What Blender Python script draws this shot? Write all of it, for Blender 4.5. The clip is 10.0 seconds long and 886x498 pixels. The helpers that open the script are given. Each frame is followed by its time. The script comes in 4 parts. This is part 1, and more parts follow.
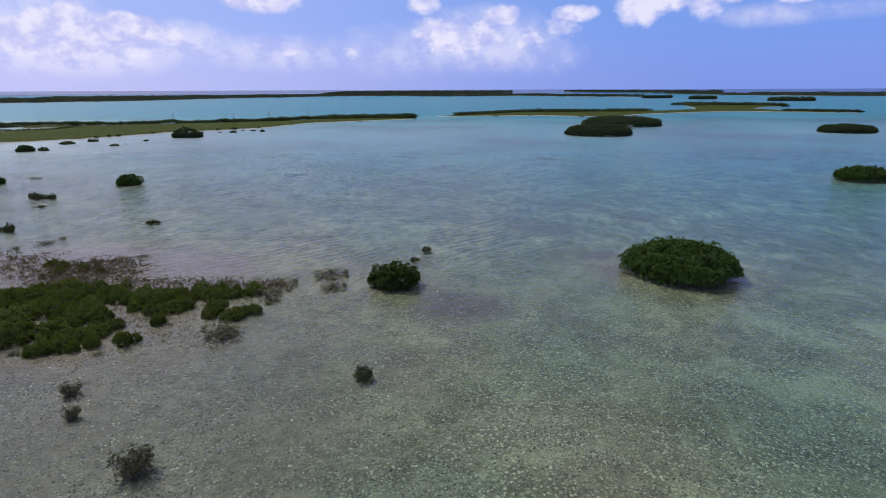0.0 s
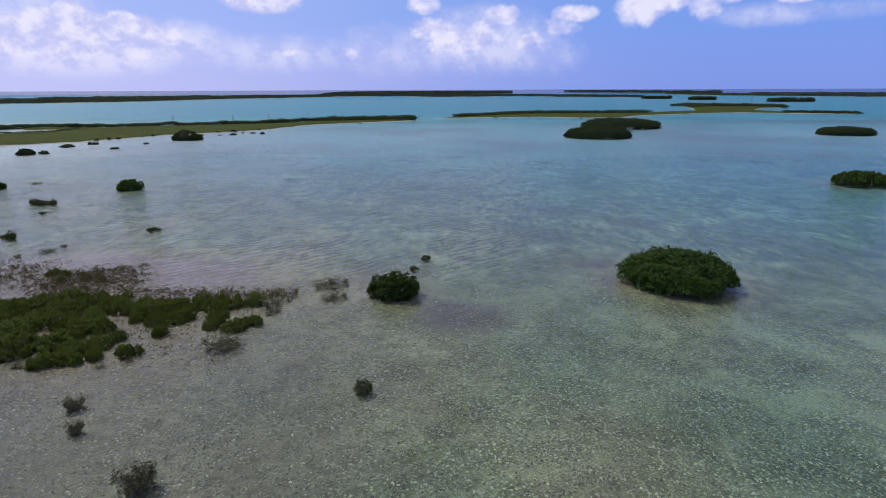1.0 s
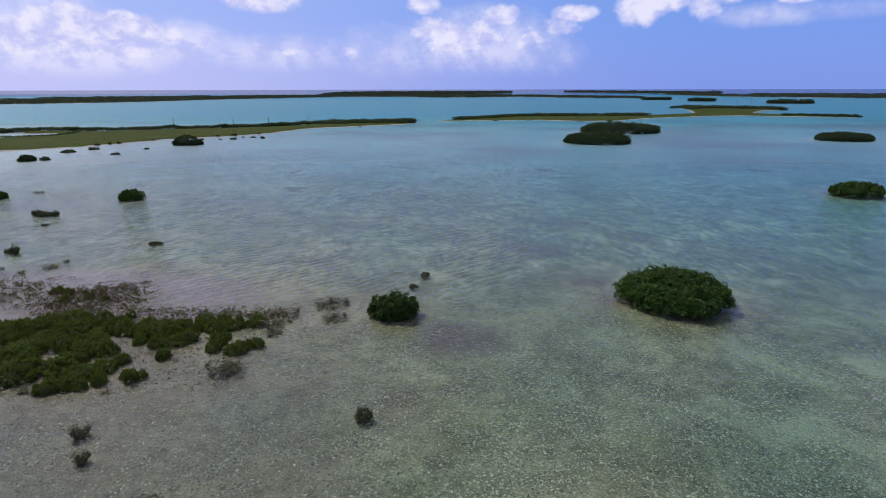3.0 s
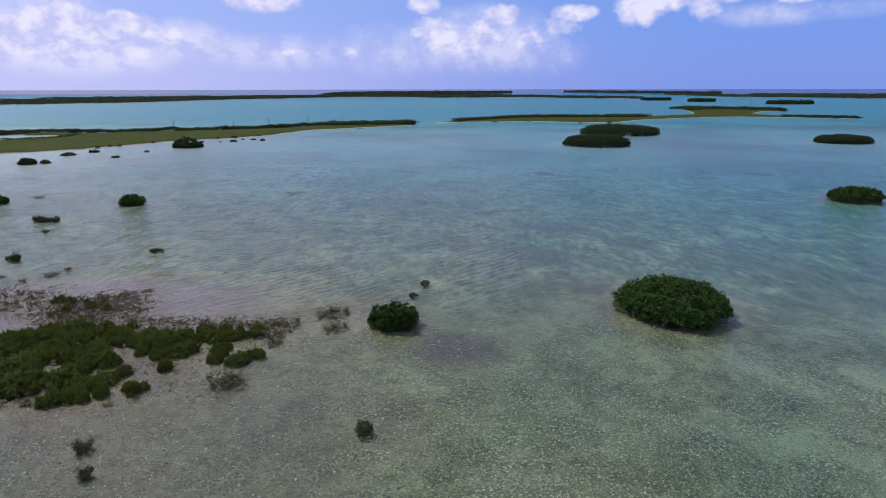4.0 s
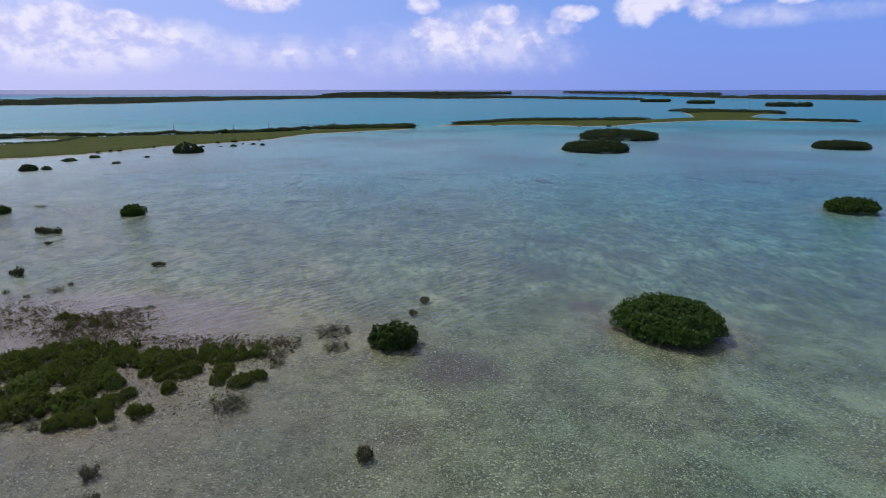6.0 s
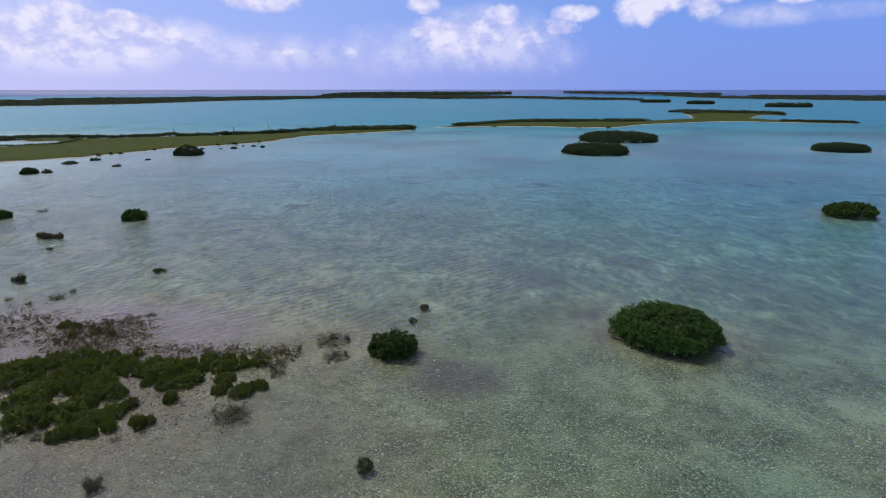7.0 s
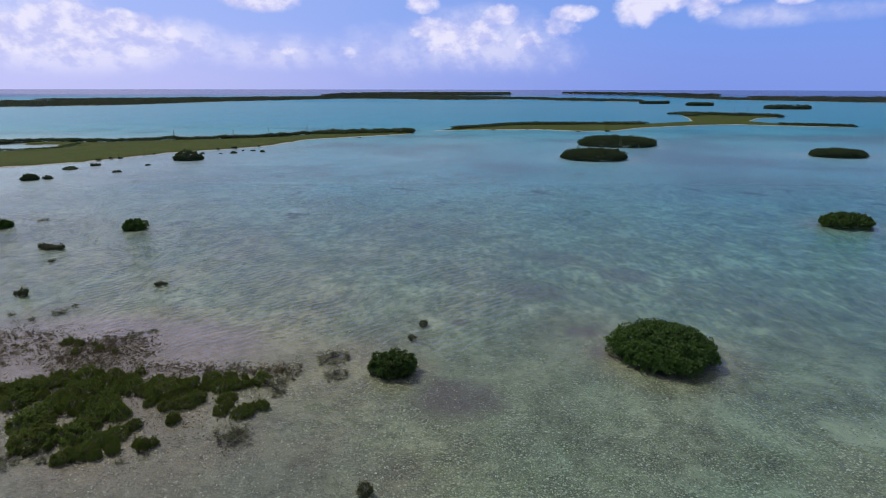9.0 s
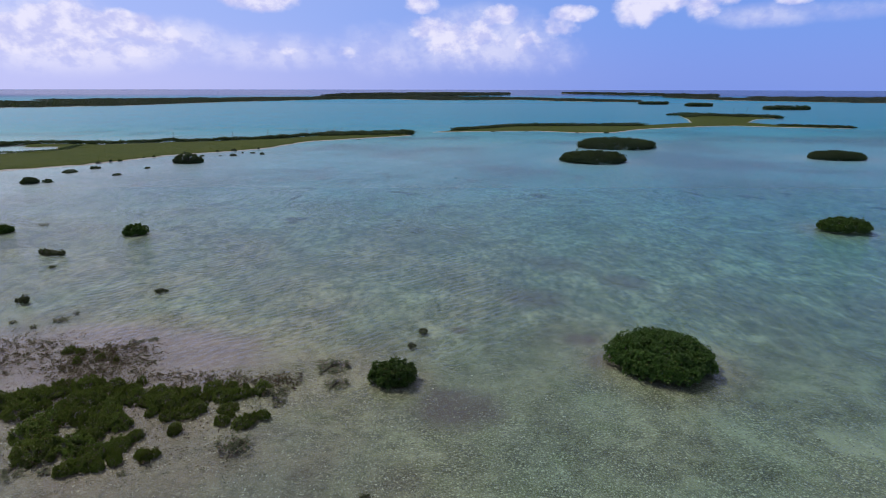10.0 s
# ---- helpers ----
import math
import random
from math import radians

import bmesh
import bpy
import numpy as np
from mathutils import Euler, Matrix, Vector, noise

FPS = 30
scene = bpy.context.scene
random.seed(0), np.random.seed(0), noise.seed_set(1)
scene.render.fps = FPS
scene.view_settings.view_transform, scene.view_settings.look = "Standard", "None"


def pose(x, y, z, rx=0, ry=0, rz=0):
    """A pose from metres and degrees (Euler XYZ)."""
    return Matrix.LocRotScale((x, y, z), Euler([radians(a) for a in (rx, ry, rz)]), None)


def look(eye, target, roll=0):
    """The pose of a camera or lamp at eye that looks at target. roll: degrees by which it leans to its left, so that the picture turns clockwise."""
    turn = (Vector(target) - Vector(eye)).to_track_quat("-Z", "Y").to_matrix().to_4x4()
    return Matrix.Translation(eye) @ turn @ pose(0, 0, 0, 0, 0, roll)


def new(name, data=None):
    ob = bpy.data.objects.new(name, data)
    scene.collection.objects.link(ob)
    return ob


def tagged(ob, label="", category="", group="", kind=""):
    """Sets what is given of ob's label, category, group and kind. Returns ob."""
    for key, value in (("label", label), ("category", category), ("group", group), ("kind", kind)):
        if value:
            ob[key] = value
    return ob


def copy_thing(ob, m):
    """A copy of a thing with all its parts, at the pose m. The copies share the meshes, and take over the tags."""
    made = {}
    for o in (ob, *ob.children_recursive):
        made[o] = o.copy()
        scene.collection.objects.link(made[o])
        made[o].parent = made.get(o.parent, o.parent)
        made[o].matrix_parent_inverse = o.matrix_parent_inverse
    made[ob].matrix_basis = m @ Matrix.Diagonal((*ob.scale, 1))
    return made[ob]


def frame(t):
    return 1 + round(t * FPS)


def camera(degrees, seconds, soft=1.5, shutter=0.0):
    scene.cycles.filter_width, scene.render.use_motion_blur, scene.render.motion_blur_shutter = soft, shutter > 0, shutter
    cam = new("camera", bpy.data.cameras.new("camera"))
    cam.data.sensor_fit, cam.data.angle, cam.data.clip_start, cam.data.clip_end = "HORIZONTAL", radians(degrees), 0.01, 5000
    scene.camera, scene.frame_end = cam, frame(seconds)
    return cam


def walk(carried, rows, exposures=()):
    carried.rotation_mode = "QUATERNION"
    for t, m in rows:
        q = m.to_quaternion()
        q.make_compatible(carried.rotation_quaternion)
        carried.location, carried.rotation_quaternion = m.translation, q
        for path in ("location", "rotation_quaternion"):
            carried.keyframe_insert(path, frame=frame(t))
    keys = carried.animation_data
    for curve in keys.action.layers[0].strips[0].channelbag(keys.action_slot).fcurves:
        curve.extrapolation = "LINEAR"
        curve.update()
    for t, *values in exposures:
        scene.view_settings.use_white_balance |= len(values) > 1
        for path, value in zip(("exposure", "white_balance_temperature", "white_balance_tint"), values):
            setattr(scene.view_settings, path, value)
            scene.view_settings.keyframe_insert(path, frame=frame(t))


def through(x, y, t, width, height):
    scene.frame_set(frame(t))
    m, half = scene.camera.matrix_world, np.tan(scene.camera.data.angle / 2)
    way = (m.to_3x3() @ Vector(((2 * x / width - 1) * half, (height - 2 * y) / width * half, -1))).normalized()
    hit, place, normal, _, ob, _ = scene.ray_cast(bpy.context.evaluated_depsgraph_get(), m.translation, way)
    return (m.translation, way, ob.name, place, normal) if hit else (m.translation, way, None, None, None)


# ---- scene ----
cam = camera(75.0, 10.0, soft=0.85)
PATH = [
    (0, (0.108, 0.208, 8.05), (0.099, 2.135, 7.515), -0.2),
    (0.5, (0.126, 0.166, 8.287), (0.117, 2.093, 7.752), -0.2),
    (1, (0.135, 0.144, 8.528), (0.127, 2.071, 7.993), -0.2),
    (1.5, (0.125, 0.132, 8.781), (0.118, 2.059, 8.245), -0.1),
    (2, (0.135, 0.117, 9.006), (0.128, 2.044, 8.47), -0.1),
    (2.5, (0.148, 0.092, 9.259), (0.141, 2.019, 8.723), -0.1),
    (4, (0.157, 0.048, 9.978), (0.151, 1.975, 9.441), -0.1),
    (4.5, (0.151, 0.042, 10.219), (0.145, 1.969, 9.683), -0.1),
    (5, (0.157, 0.008, 10.451), (0.152, 1.935, 9.915), -0.0),
    (5.5, (0.152, -0.02, 10.69), (0.148, 1.907, 10.154), -0.0),
    (7, (0.187, -0.128, 11.404), (0.183, 1.799, 10.867), -0.0),
    (7.5, (0.187, -0.15, 11.643), (0.183, 1.777, 11.106), 0.0),
    (8, (0.198, -0.171, 11.879), (0.195, 1.755, 11.342), 0.0),
    (8.5, (0.188, -0.19, 12.132), (0.187, 1.736, 11.595), 0.1),
    (9, (0.191, -0.204, 12.371), (0.19, 1.722, 11.834), 0.1),
    (9.5, (0.178, -0.212, 12.619), (0.177, 1.715, 12.082), 0.1),
    (10, (0.184, -0.245, 12.851), (0.185, 1.681, 12.314), 0.1),
]
walk(cam, [(t, look(eye, target, roll)) for t, eye, target, roll in PATH])

# ---------------------------------------------------------------- light
SUN_AZ, SUN_EL = radians(-52), radians(52)      # from the north (+y), clockwise
SUN_DIR = Vector((math.sin(SUN_AZ) * math.cos(SUN_EL), math.cos(SUN_AZ) * math.cos(SUN_EL), math.sin(SUN_EL)))
scene.view_settings.exposure = 0.0

sun_data = bpy.data.lights.new("sun", "SUN")
sun_data.energy, sun_data.angle, sun_data.color = 2.6, radians(0.55), (1.0, 0.94, 0.84)
sun = new("sun", sun_data)
sun.matrix_world = look(SUN_DIR * 100, (0, 0, 0))


class Nodes:
    """A short hand for node trees."""

    def __init__(self, tree):
        self.tree = tree
        tree.nodes.clear()

    def add(self, kind, **values):
        node = self.tree.nodes.new(kind)
        inputs = values.pop("ins", {})
        for key, value in values.items():
            setattr(node, key, value)
        for key, value in inputs.items():
            self.put(node.inputs[key], value)
        return node

    def put(self, socket, value):
        if isinstance(value, bpy.types.NodeSocket):
            self.tree.links.new(value, socket)
        else:
            socket.default_value = value

    def math(self, op, a, b=0.0, c=0.0, clamp=False):
        node = self.add("ShaderNodeMath", operation=op, use_clamp=clamp)
        for socket, value in zip(node.inputs, (a, b, c)):
            self.put(socket, value)
        return node.outputs[0]

    def mix(self, fac, a, b, blend="MIX"):
        node = self.add("ShaderNodeMix", data_type="RGBA", blend_type=blend, clamp_factor=True)
        for index, value in ((0, fac), (6, a), (7, b)):
            self.put(node.inputs[index], value)
        return node.outputs[2]

    def span(self, value, low, high, to_low=0.0, to_high=1.0, smooth=True):
        node = self.add("ShaderNodeMapRange", interpolation_type="SMOOTHSTEP" if smooth else "LINEAR")
        for index, v in enumerate((value, low, high, to_low, to_high)):
            self.put(node.inputs[index], v)
        return node.outputs[0]

    def noise(self, vector, scale, detail=3.0, rough=0.55, distort=0.0):
        return self.add("ShaderNodeTexNoise", ins={"Vector": vector, "Scale": scale, "Detail": detail, "Roughness": rough, "Distortion": distort}).outputs["Fac"]

    def scaled(self, vector, x, y, z, turn=0.0, shift=(0, 0, 0)):
        return self.add("ShaderNodeMapping", ins={"Vector": vector, "Scale": (x, y, z), "Rotation": (0, 0, radians(turn)), "Location": shift}).outputs[0]


world = bpy.data.worlds.new("sky")
scene.world = world
world.use_nodes = True
n = Nodes(world.node_tree)
way = n.add("ShaderNodeTexCoord").outputs["Generated"]
sky = n.add("ShaderNodeTexSky", sky_type="NISHITA", sun_disc=False, sun_elevation=SUN_EL, sun_rotation=SUN_AZ,
            altitude=10.0, air_density=1.0, dust_density=1.2, ozone_density=2.0)
sep = n.add("ShaderNodeSeparateXYZ", ins={0: way})
azimuth = n.math("MULTIPLY", n.math("ARCTAN2", sep.outputs[0], sep.outputs[1]), 180 / math.pi)
elevation = n.math("MULTIPLY", n.math("ARCSINE", sep.outputs[2]), 180 / math.pi)
HEADS = [  # cumulus heads: azimuth, elevation, half width, half height (degrees), weight
    (-34.8, 3.9, 2.6, 1.8, 1.2), (-33.0, 4.8, 2.2, 1.6, 1.3), (-31.3, 5.8, 1.4, 1.4, 1.3), (-30.2, 4.7, 2.0, 1.6, 1.3), (-28.0, 5.0, 1.9, 1.4, 1.3), (-26.1, 4.8, 1.9, 1.2, 1.1),
    (-24.5, 4.2, 1.7, 1.1, 0.6), (-31.6, 3.1, 3.7, 1.3, 0.75), (-27.4, 3.0, 2.5, 1.1, 0.6), (-16.6, 7.4, 3.4, 1.1, 1.0), (-14.4, 8.0, 1.9, 1.0, 0.9),
]
HEADS += [
    (-9.1, 3.1, 1.1, 0.7, 0.4), (-14.5, 3.2, 1.2, 0.5, 0.4), (-2.0, 7.4, 1.6, 0.9, 0.8), (-1.0, 5.3, 2.4, 1.2, 0.8), (0.8, 4.4, 3.2, 1.9, 0.75), (5.5, 6.4, 1.8, 1.0, 0.8),
    (3.5, 4.9, 2.6, 1.8, 0.65), (7.9, 4.2, 1.6, 1.2, 0.5), (11.7, 6.5, 2.1, 0.8, 0.95), (10.5, 5.4, 1.8, 1.1, 0.5),
]
HEADS += [
    (17.5, 6.8, 2.2, 1.6, 0.75), (19.1, 7.5, 2.9, 1.3, 0.7), (22.8, 7.0, 1.8, 1.4, 0.7), (24.4, 7.6, 1.6, 1.0, 0.8), (29.4, 6.9, 1.3, 0.5, 0.6),
    (-46.0, 6.0, 7.0, 4.0, 1.0), (44.0, 9.0, 7.0, 2.5, 0.8),
]
VEILS = [  # thin grey-white veils under and beside the heads
    (-31.0, 3.4, 8.5, 2.9, 1.1), (-24.1, 3.9, 5.7, 2.0, 0.7), (-15.8, 3.1, 7.4, 1.6, 0.5), (3.5, 4.2, 7.9, 3.2, 0.75), (9.3, 2.9, 3.5, 1.8, 0.35), (27.4, 5.8, 4.5, 1.0, 0.5),
    (-33.4, 5.7, 5.4, 2.2, 0.5), (-5.5, 3.2, 5.0, 2.4, 0.4), (33.1, 5.8, 4.4, 0.7, 0.3),
]


def cloud_field(blobs, soft):
    """The smooth union of oval blobs on the sky, 1 at a core and 0 at its rim."""
    total = None
    for az, el, w, h, weight in blobs:
        dx = n.math("DIVIDE", n.math("SUBTRACT", azimuth, az), w)
        dy = n.math("DIVIDE", n.math("SUBTRACT", elevation, el), h)
        d2 = n.math("ADD", n.math("MULTIPLY", dx, dx), n.math("MULTIPLY", dy, dy))
        blob = n.math("MULTIPLY", n.math("SUBTRACT", 1.0, d2), weight)
        total = blob if total is None else n.math("SMOOTH_MAX", total, blob, soft)
    return n.math("MAXIMUM", total, -1.0)


puff = n.noise(n.scaled(way, 1, 1, 1.3), 42.0, 6.0, 0.55, 0.15)
broad = n.noise(n.scaled(way, 1, 1, 1.6, 0, (3.1, 0.4, 1.7)), 13.0, 4.0, 0.5)
billow = n.math("ADD", n.math("MULTIPLY", n.math("SUBTRACT", puff, 0.5), 1.5), n.math("MULTIPLY", n.math("SUBTRACT", broad, 0.5), 0.7))
high = n.math("MULTIPLY", n.span(elevation, 9.0, 16.0), 0.9)
heads = n.math("ADD", n.math("MAXIMUM", cloud_field(HEADS, 0.3), n.math("SUBTRACT", high, 0.8)), billow)
cover = n.math("MULTIPLY", n.span(heads, -0.22, 0.66), n.span(elevation, 0.4, 3.0))
veil = n.math("ADD", cloud_field(VEILS, 0.3), n.math("MULTIPLY", billow, 0.35))
veil = n.math("MULTIPLY", n.span(veil, -0.25, 0.9), n.math("MULTIPLY", n.span(elevation, 0.0, 2.5), 0.68))
lit = n.span(n.math("ADD", n.noise(n.scaled(way, 1, 1, 1.3, 0, (0.006, 0.0, -0.012)), 42.0, 6.0, 0.55, 0.15), n.math("MULTIPLY", n.math("SUBTRACT", broad, 0.5), 0.6)), 0.34, 0.64)
cloud_colour = n.mix(lit, (0.56, 0.58, 0.92, 1), (0.84, 0.82, 1.0, 1))
strength = n.math("MAXIMUM", veil, n.math("MULTIPLY", cover, 0.92))
SKY_LEVEL = 0.07
air = n.mix(1.0, sky.outputs[0], (SKY_LEVEL * 0.80, SKY_LEVEL * 0.84, SKY_LEVEL * 1.32, 1), "MULTIPLY")
low_air = n.mix(n.span(azimuth, -44.0, 26.0), n.mix(n.span(elevation, 0.0, 7.0), (0.53, 0.56, 0.98, 1), (0.32, 0.46, 0.98, 1)), n.mix(n.span(elevation, 0.0, 8.0), (0.22, 0.33, 0.84, 1), (0.185, 0.355, 0.90, 1)))
air = n.mix(n.span(elevation, 2.0, 26.0, 0.93, 0.0), air, low_air)
toward = n.add("ShaderNodeVectorMath", operation="DOT_PRODUCT", ins={0: way, 1: tuple(SUN_DIR)}).outputs["Value"]
aureole = n.math("MULTIPLY", n.math("POWER", n.math("MAXIMUM", toward, 0.0), 3.0), 0.5)      # bright haze round the sun
air = n.mix(aureole, air, (0.86, 0.82, 1.0, 1))
glow = n.add("ShaderNodeBackground", ins={"Color": n.mix(strength, air, cloud_colour), "Strength": 1.0})
n.add("ShaderNodeOutputWorld", ins={"Surface": glow.outputs[0]})

# ---------------------------------------------------------------- materials


def material(name):
    m = bpy.data.materials.new(name)
    m.use_nodes = True
    return m, Nodes(m.node_tree)


def finish(n, shader):
    n.add("ShaderNodeOutputMaterial", ins={"Surface": shader})


def leaf_material(name, dark, light, dry, dry_share, rough=0.42, through=0.22):
    """Leaves: each island its own shade, patches of older leaves, light coming through."""
    m, n = material(name)
    island = n.add("ShaderNodeNewGeometry").outputs["Random Per Island"]
    place = n.add("ShaderNodeTexCoord").outputs["Object"]
    patch = n.noise(place, 1.3, 3.0)
    colour = n.mix(n.math("ADD", n.math("MULTIPLY", island, 0.65), n.math("SUBTRACT", n.math("MULTIPLY", patch, 1.1), 0.38), 0.0, True), (*dark, 1), (*light, 1))
    colour = n.mix(n.math("GREATER_THAN", n.math("FRACT", n.math("MULTIPLY", island, 37.0)), 1.0 - dry_share), colour, (*dry, 1))
    tone = n.add("ShaderNodeObjectInfo").outputs["Random"]
    colour = n.mix(0.5, colour, n.add("ShaderNodeHueSaturation", ins={"Hue": n.span(tone, 0, 1, 0.485, 0.515, False), "Value": n.span(tone, 0, 1, 0.8, 1.25, False), "Color": colour}).outputs[0])
    front = n.add("ShaderNodeBsdfPrincipled", ins={"Base Color": colour, "Roughness": rough, "Specular IOR Level": 0.22})
    back = n.add("ShaderNodeBsdfTranslucent", ins={"Color": n.mix(0.5, colour, (0.16, 0.22, 0.02, 1))})
    finish(n, n.add("ShaderNodeMixShader", ins={0: through, 1: front.outputs[0], 2: back.outputs[0]}).outputs[0])
    return m


LEAF = leaf_material("mangrove_leaves", (0.020, 0.050, 0.008), (0.066, 0.132, 0.016), (0.14, 0.13, 0.04), 0.015, 0.42, 0.14)
LEAF_LOW = leaf_material("low_mangrove_leaves", (0.042, 0.070, 0.012), (0.168, 0.232, 0.034), (0.24, 0.17, 0.09), 0.07, 0.42, 0.32)
LEAF_SPARSE = leaf_material("sparse_mangrove_leaves", (0.038, 0.052, 0.023), (0.105, 0.118, 0.050), (0.19, 0.13, 0.09), 0.12)
LEAF_DRY = leaf_material("reddish_seedling_leaves", (0.060, 0.034, 0.034), (0.190, 0.105, 0.088), (0.085, 0.100, 0.030), 0.30)
LEAF_TWIGGY = leaf_material("twiggy_mangrove_leaves", (0.030, 0.028, 0.018), (0.085, 0.075, 0.035), (0.13, 0.15, 0.07), 0.12)
# far leaves, greyer and bluer than the near ones
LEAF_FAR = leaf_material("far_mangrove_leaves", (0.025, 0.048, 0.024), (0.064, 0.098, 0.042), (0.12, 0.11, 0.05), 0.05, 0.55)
GRASS = leaf_material("marsh_grass", (0.046, 0.070, 0.008), (0.066, 0.088, 0.012), (0.080, 0.076, 0.020), 0.06, 0.7, 0.4)
# scrub on the distant shores, the blue-grey of haze put into its leaf colour
LEAF_HAZED = leaf_material("distant_scrub_leaves", (0.024, 0.036, 0.032), (0.046, 0.060, 0.050), (0.07, 0.07, 0.06), 0.05, 0.6)


def bark_material():
    m, n = material("grey_bark")
    place = n.add("ShaderNodeTexCoord").outputs["Object"]
    fine = n.noise(n.scaled(place, 1, 1, 0.25), 40.0, 4.0)
    colour = n.mix(fine, (0.09, 0.07, 0.055, 1), (0.33, 0.29, 0.25, 1))
    bump = n.add("ShaderNodeBump", ins={"Strength": 0.6, "Distance": 0.01, "Height": fine})
    finish(n, n.add("ShaderNodeBsdfPrincipled", ins={"Base Color": colour, "Roughness": 0.85, "Normal": bump.outputs[0]}).outputs[0])
    return m


BARK = bark_material()


def shell_material():
    m, n = material("pale_shell")
    island = n.add("ShaderNodeNewGeometry").outputs["Random Per Island"]
    colour = n.mix(n.math("POWER", island, 1.6), (0.22, 0.21, 0.14, 1), (0.52, 0.50, 0.34, 1))
    finish(n, n.add("ShaderNodeBsdfPrincipled", ins={"Base Color": colour, "Roughness": 0.6}).outputs[0])
    return m


SHELL = shell_material()


def rubble_material():
    m, n = material("shell_rubble")
    island = n.add("ShaderNodeNewGeometry").outputs["Random Per Island"]
    colour = n.mix(n.math("POWER", island, 1.8), (0.110, 0.108, 0.075, 1), (0.52, 0.51, 0.35, 1))
    finish(n, n.add("ShaderNodeBsdfPrincipled", ins={"Base Color": colour, "Roughness": 0.8}).outputs[0])
    return m


RUBBLE = rubble_material()


def algae_material():
    m, n = material("dark_algae")
    island = n.add("ShaderNodeNewGeometry").outputs["Random Per Island"]
    colour = n.mix(island, (0.135, 0.130, 0.085, 1), (0.220, 0.205, 0.135, 1))
    finish(n, n.add("ShaderNodeBsdfPrincipled", ins={"Base Color": colour, "Roughness": 0.9}).outputs[0])
    return m


ALGAE = algae_material()


def seabed_material():
    """Pale lime mud with films of green and brown algae, seagrass and shell grit."""
    m, n = material("seabed_mud")
    place = n.add("ShaderNodeNewGeometry").outputs["Position"]
    sep = n.add("ShaderNodeSeparateXYZ", ins={0: place})
    x, y = sep.outputs[0], sep.outputs[1]
    warp = n.noise(place, 0.22, 3.0)
    large = n.noise(place, 0.11, 4.0, 0.55, 0.4)
    medium = n.noise(place, 0.55, 4.0, 0.6, 0.6)
    small = n.noise(place, 2.6, 4.0, 0.65)
    grit = n.noise(place, 14.0, 3.0, 0.7)
    mud = n.mix(n.span(large, 0.35, 0.65), (0.190, 0.184, 0.114, 1), (0.275, 0.270, 0.163, 1))
    mud = n.mix(n.math("MULTIPLY", n.span(medium, 0.42, 0.68), 0.75), mud, (0.100, 0.114, 0.043, 1))
    mud = n.mix(n.math("MULTIPLY", n.span(small, 0.46, 0.66), 0.7), mud, (0.080, 0.080, 0.046, 1))
    mud = n.mix(n.math("MULTIPLY", n.span(grit, 0.50, 0.66), 0.7), mud, (0.440, 0.491, 0.348, 1))
    mud = n.mix(n.math("MULTIPLY", n.span(n.noise(place, 9.0, 2.0, 0.6), 0.55, 0.75), 0.5), mud, (0.12, 0.115, 0.085, 1))
    # broken shell and coral rubble, in patches
    cells = n.add("ShaderNodeTexVoronoi", feature="F1", ins={"Vector": place, "Scale": 11.0, "Randomness": 1.0})
    tone = n.add("ShaderNodeSeparateColor", ins={0: cells.outputs["Color"]}).outputs[0]
    rubble = n.mix(n.math("POWER", tone, 2.2), (0.110, 0.110, 0.070, 1), (0.56, 0.56, 0.37, 1))
    rubble = n.mix(n.span(cells.outputs["Distance"], 0.30, 0.62), rubble, (0.07, 0.07, 0.05, 1))
    strewn = n.math("MULTIPLY", n.span(n.noise(place, 0.8, 4.0, 0.65), 0.36, 0.62, 0.12, 0.62), n.span(y, 40.0, 20.0))
    mud = n.mix(strewn, mud, rubble)
    # broad paler and browner stretches
    stretch = n.noise(n.scaled(place, 1, 0.7, 1, 25, (4.0, 2.0, 0.0)), 0.34, 4.0, 0.6, 0.4)
    mud = n.mix(n.span(y, 44.0, 26.0), mud, n.mix(1.0, mud, n.mix(n.span(stretch, 0.34, 0.66), (1.18, 1.18, 1.14, 1), (0.82, 0.79, 0.75, 1)), "MULTIPLY"))
    # reddish film on the shoal round the thicket
    dx = n.math("DIVIDE", n.math("ADD", x, 18.0), 10.5)
    dy = n.math("DIVIDE", n.math("SUBTRACT", y, 24.6), 5.6)
    shoal = n.math("SUBTRACT", 1.0, n.math("ADD", n.math("MULTIPLY", dx, dx), n.math("MULTIPLY", dy, dy)))
    shoal = n.span(n.math("ADD", shoal, n.math("MULTIPLY", n.math("SUBTRACT", warp, 0.5), 1.2)), -0.2, 0.6)
    ex = n.math("DIVIDE", n.math("ADD", x, 11.0), 11.0)
    ey = n.math("DIVIDE", n.math("SUBTRACT", y, 14.0), 8.5)
    flat = n.math("SUBTRACT", 1.0, n.math("ADD", n.math("MULTIPLY", ex, ex), n.math("MULTIPLY", ey, ey)))
    flat = n.span(n.math("ADD", flat, n.math("MULTIPLY", n.math("SUBTRACT", warp, 0.5), 1.6)), -0.3, 0.8)
    mud = n.mix(n.math("MULTIPLY", flat, 0.5), mud, n.mix(n.span(small, 0.35, 0.65), (0.225, 0.180, 0.140, 1), (0.150, 0.118, 0.090, 1)))
    bare = n.span(n.noise(n.scaled(place, 1, 1, 1, 0, (7.0, 3.0, 0.0)), 0.30, 4.0, 0.55, 0.5), 0.52, 0.66)
    mud = n.mix(n.math("MULTIPLY", bare, n.span(x, 0.0, 13.0, 0.0, 0.5)), mud, (0.34, 0.35, 0.22, 1))
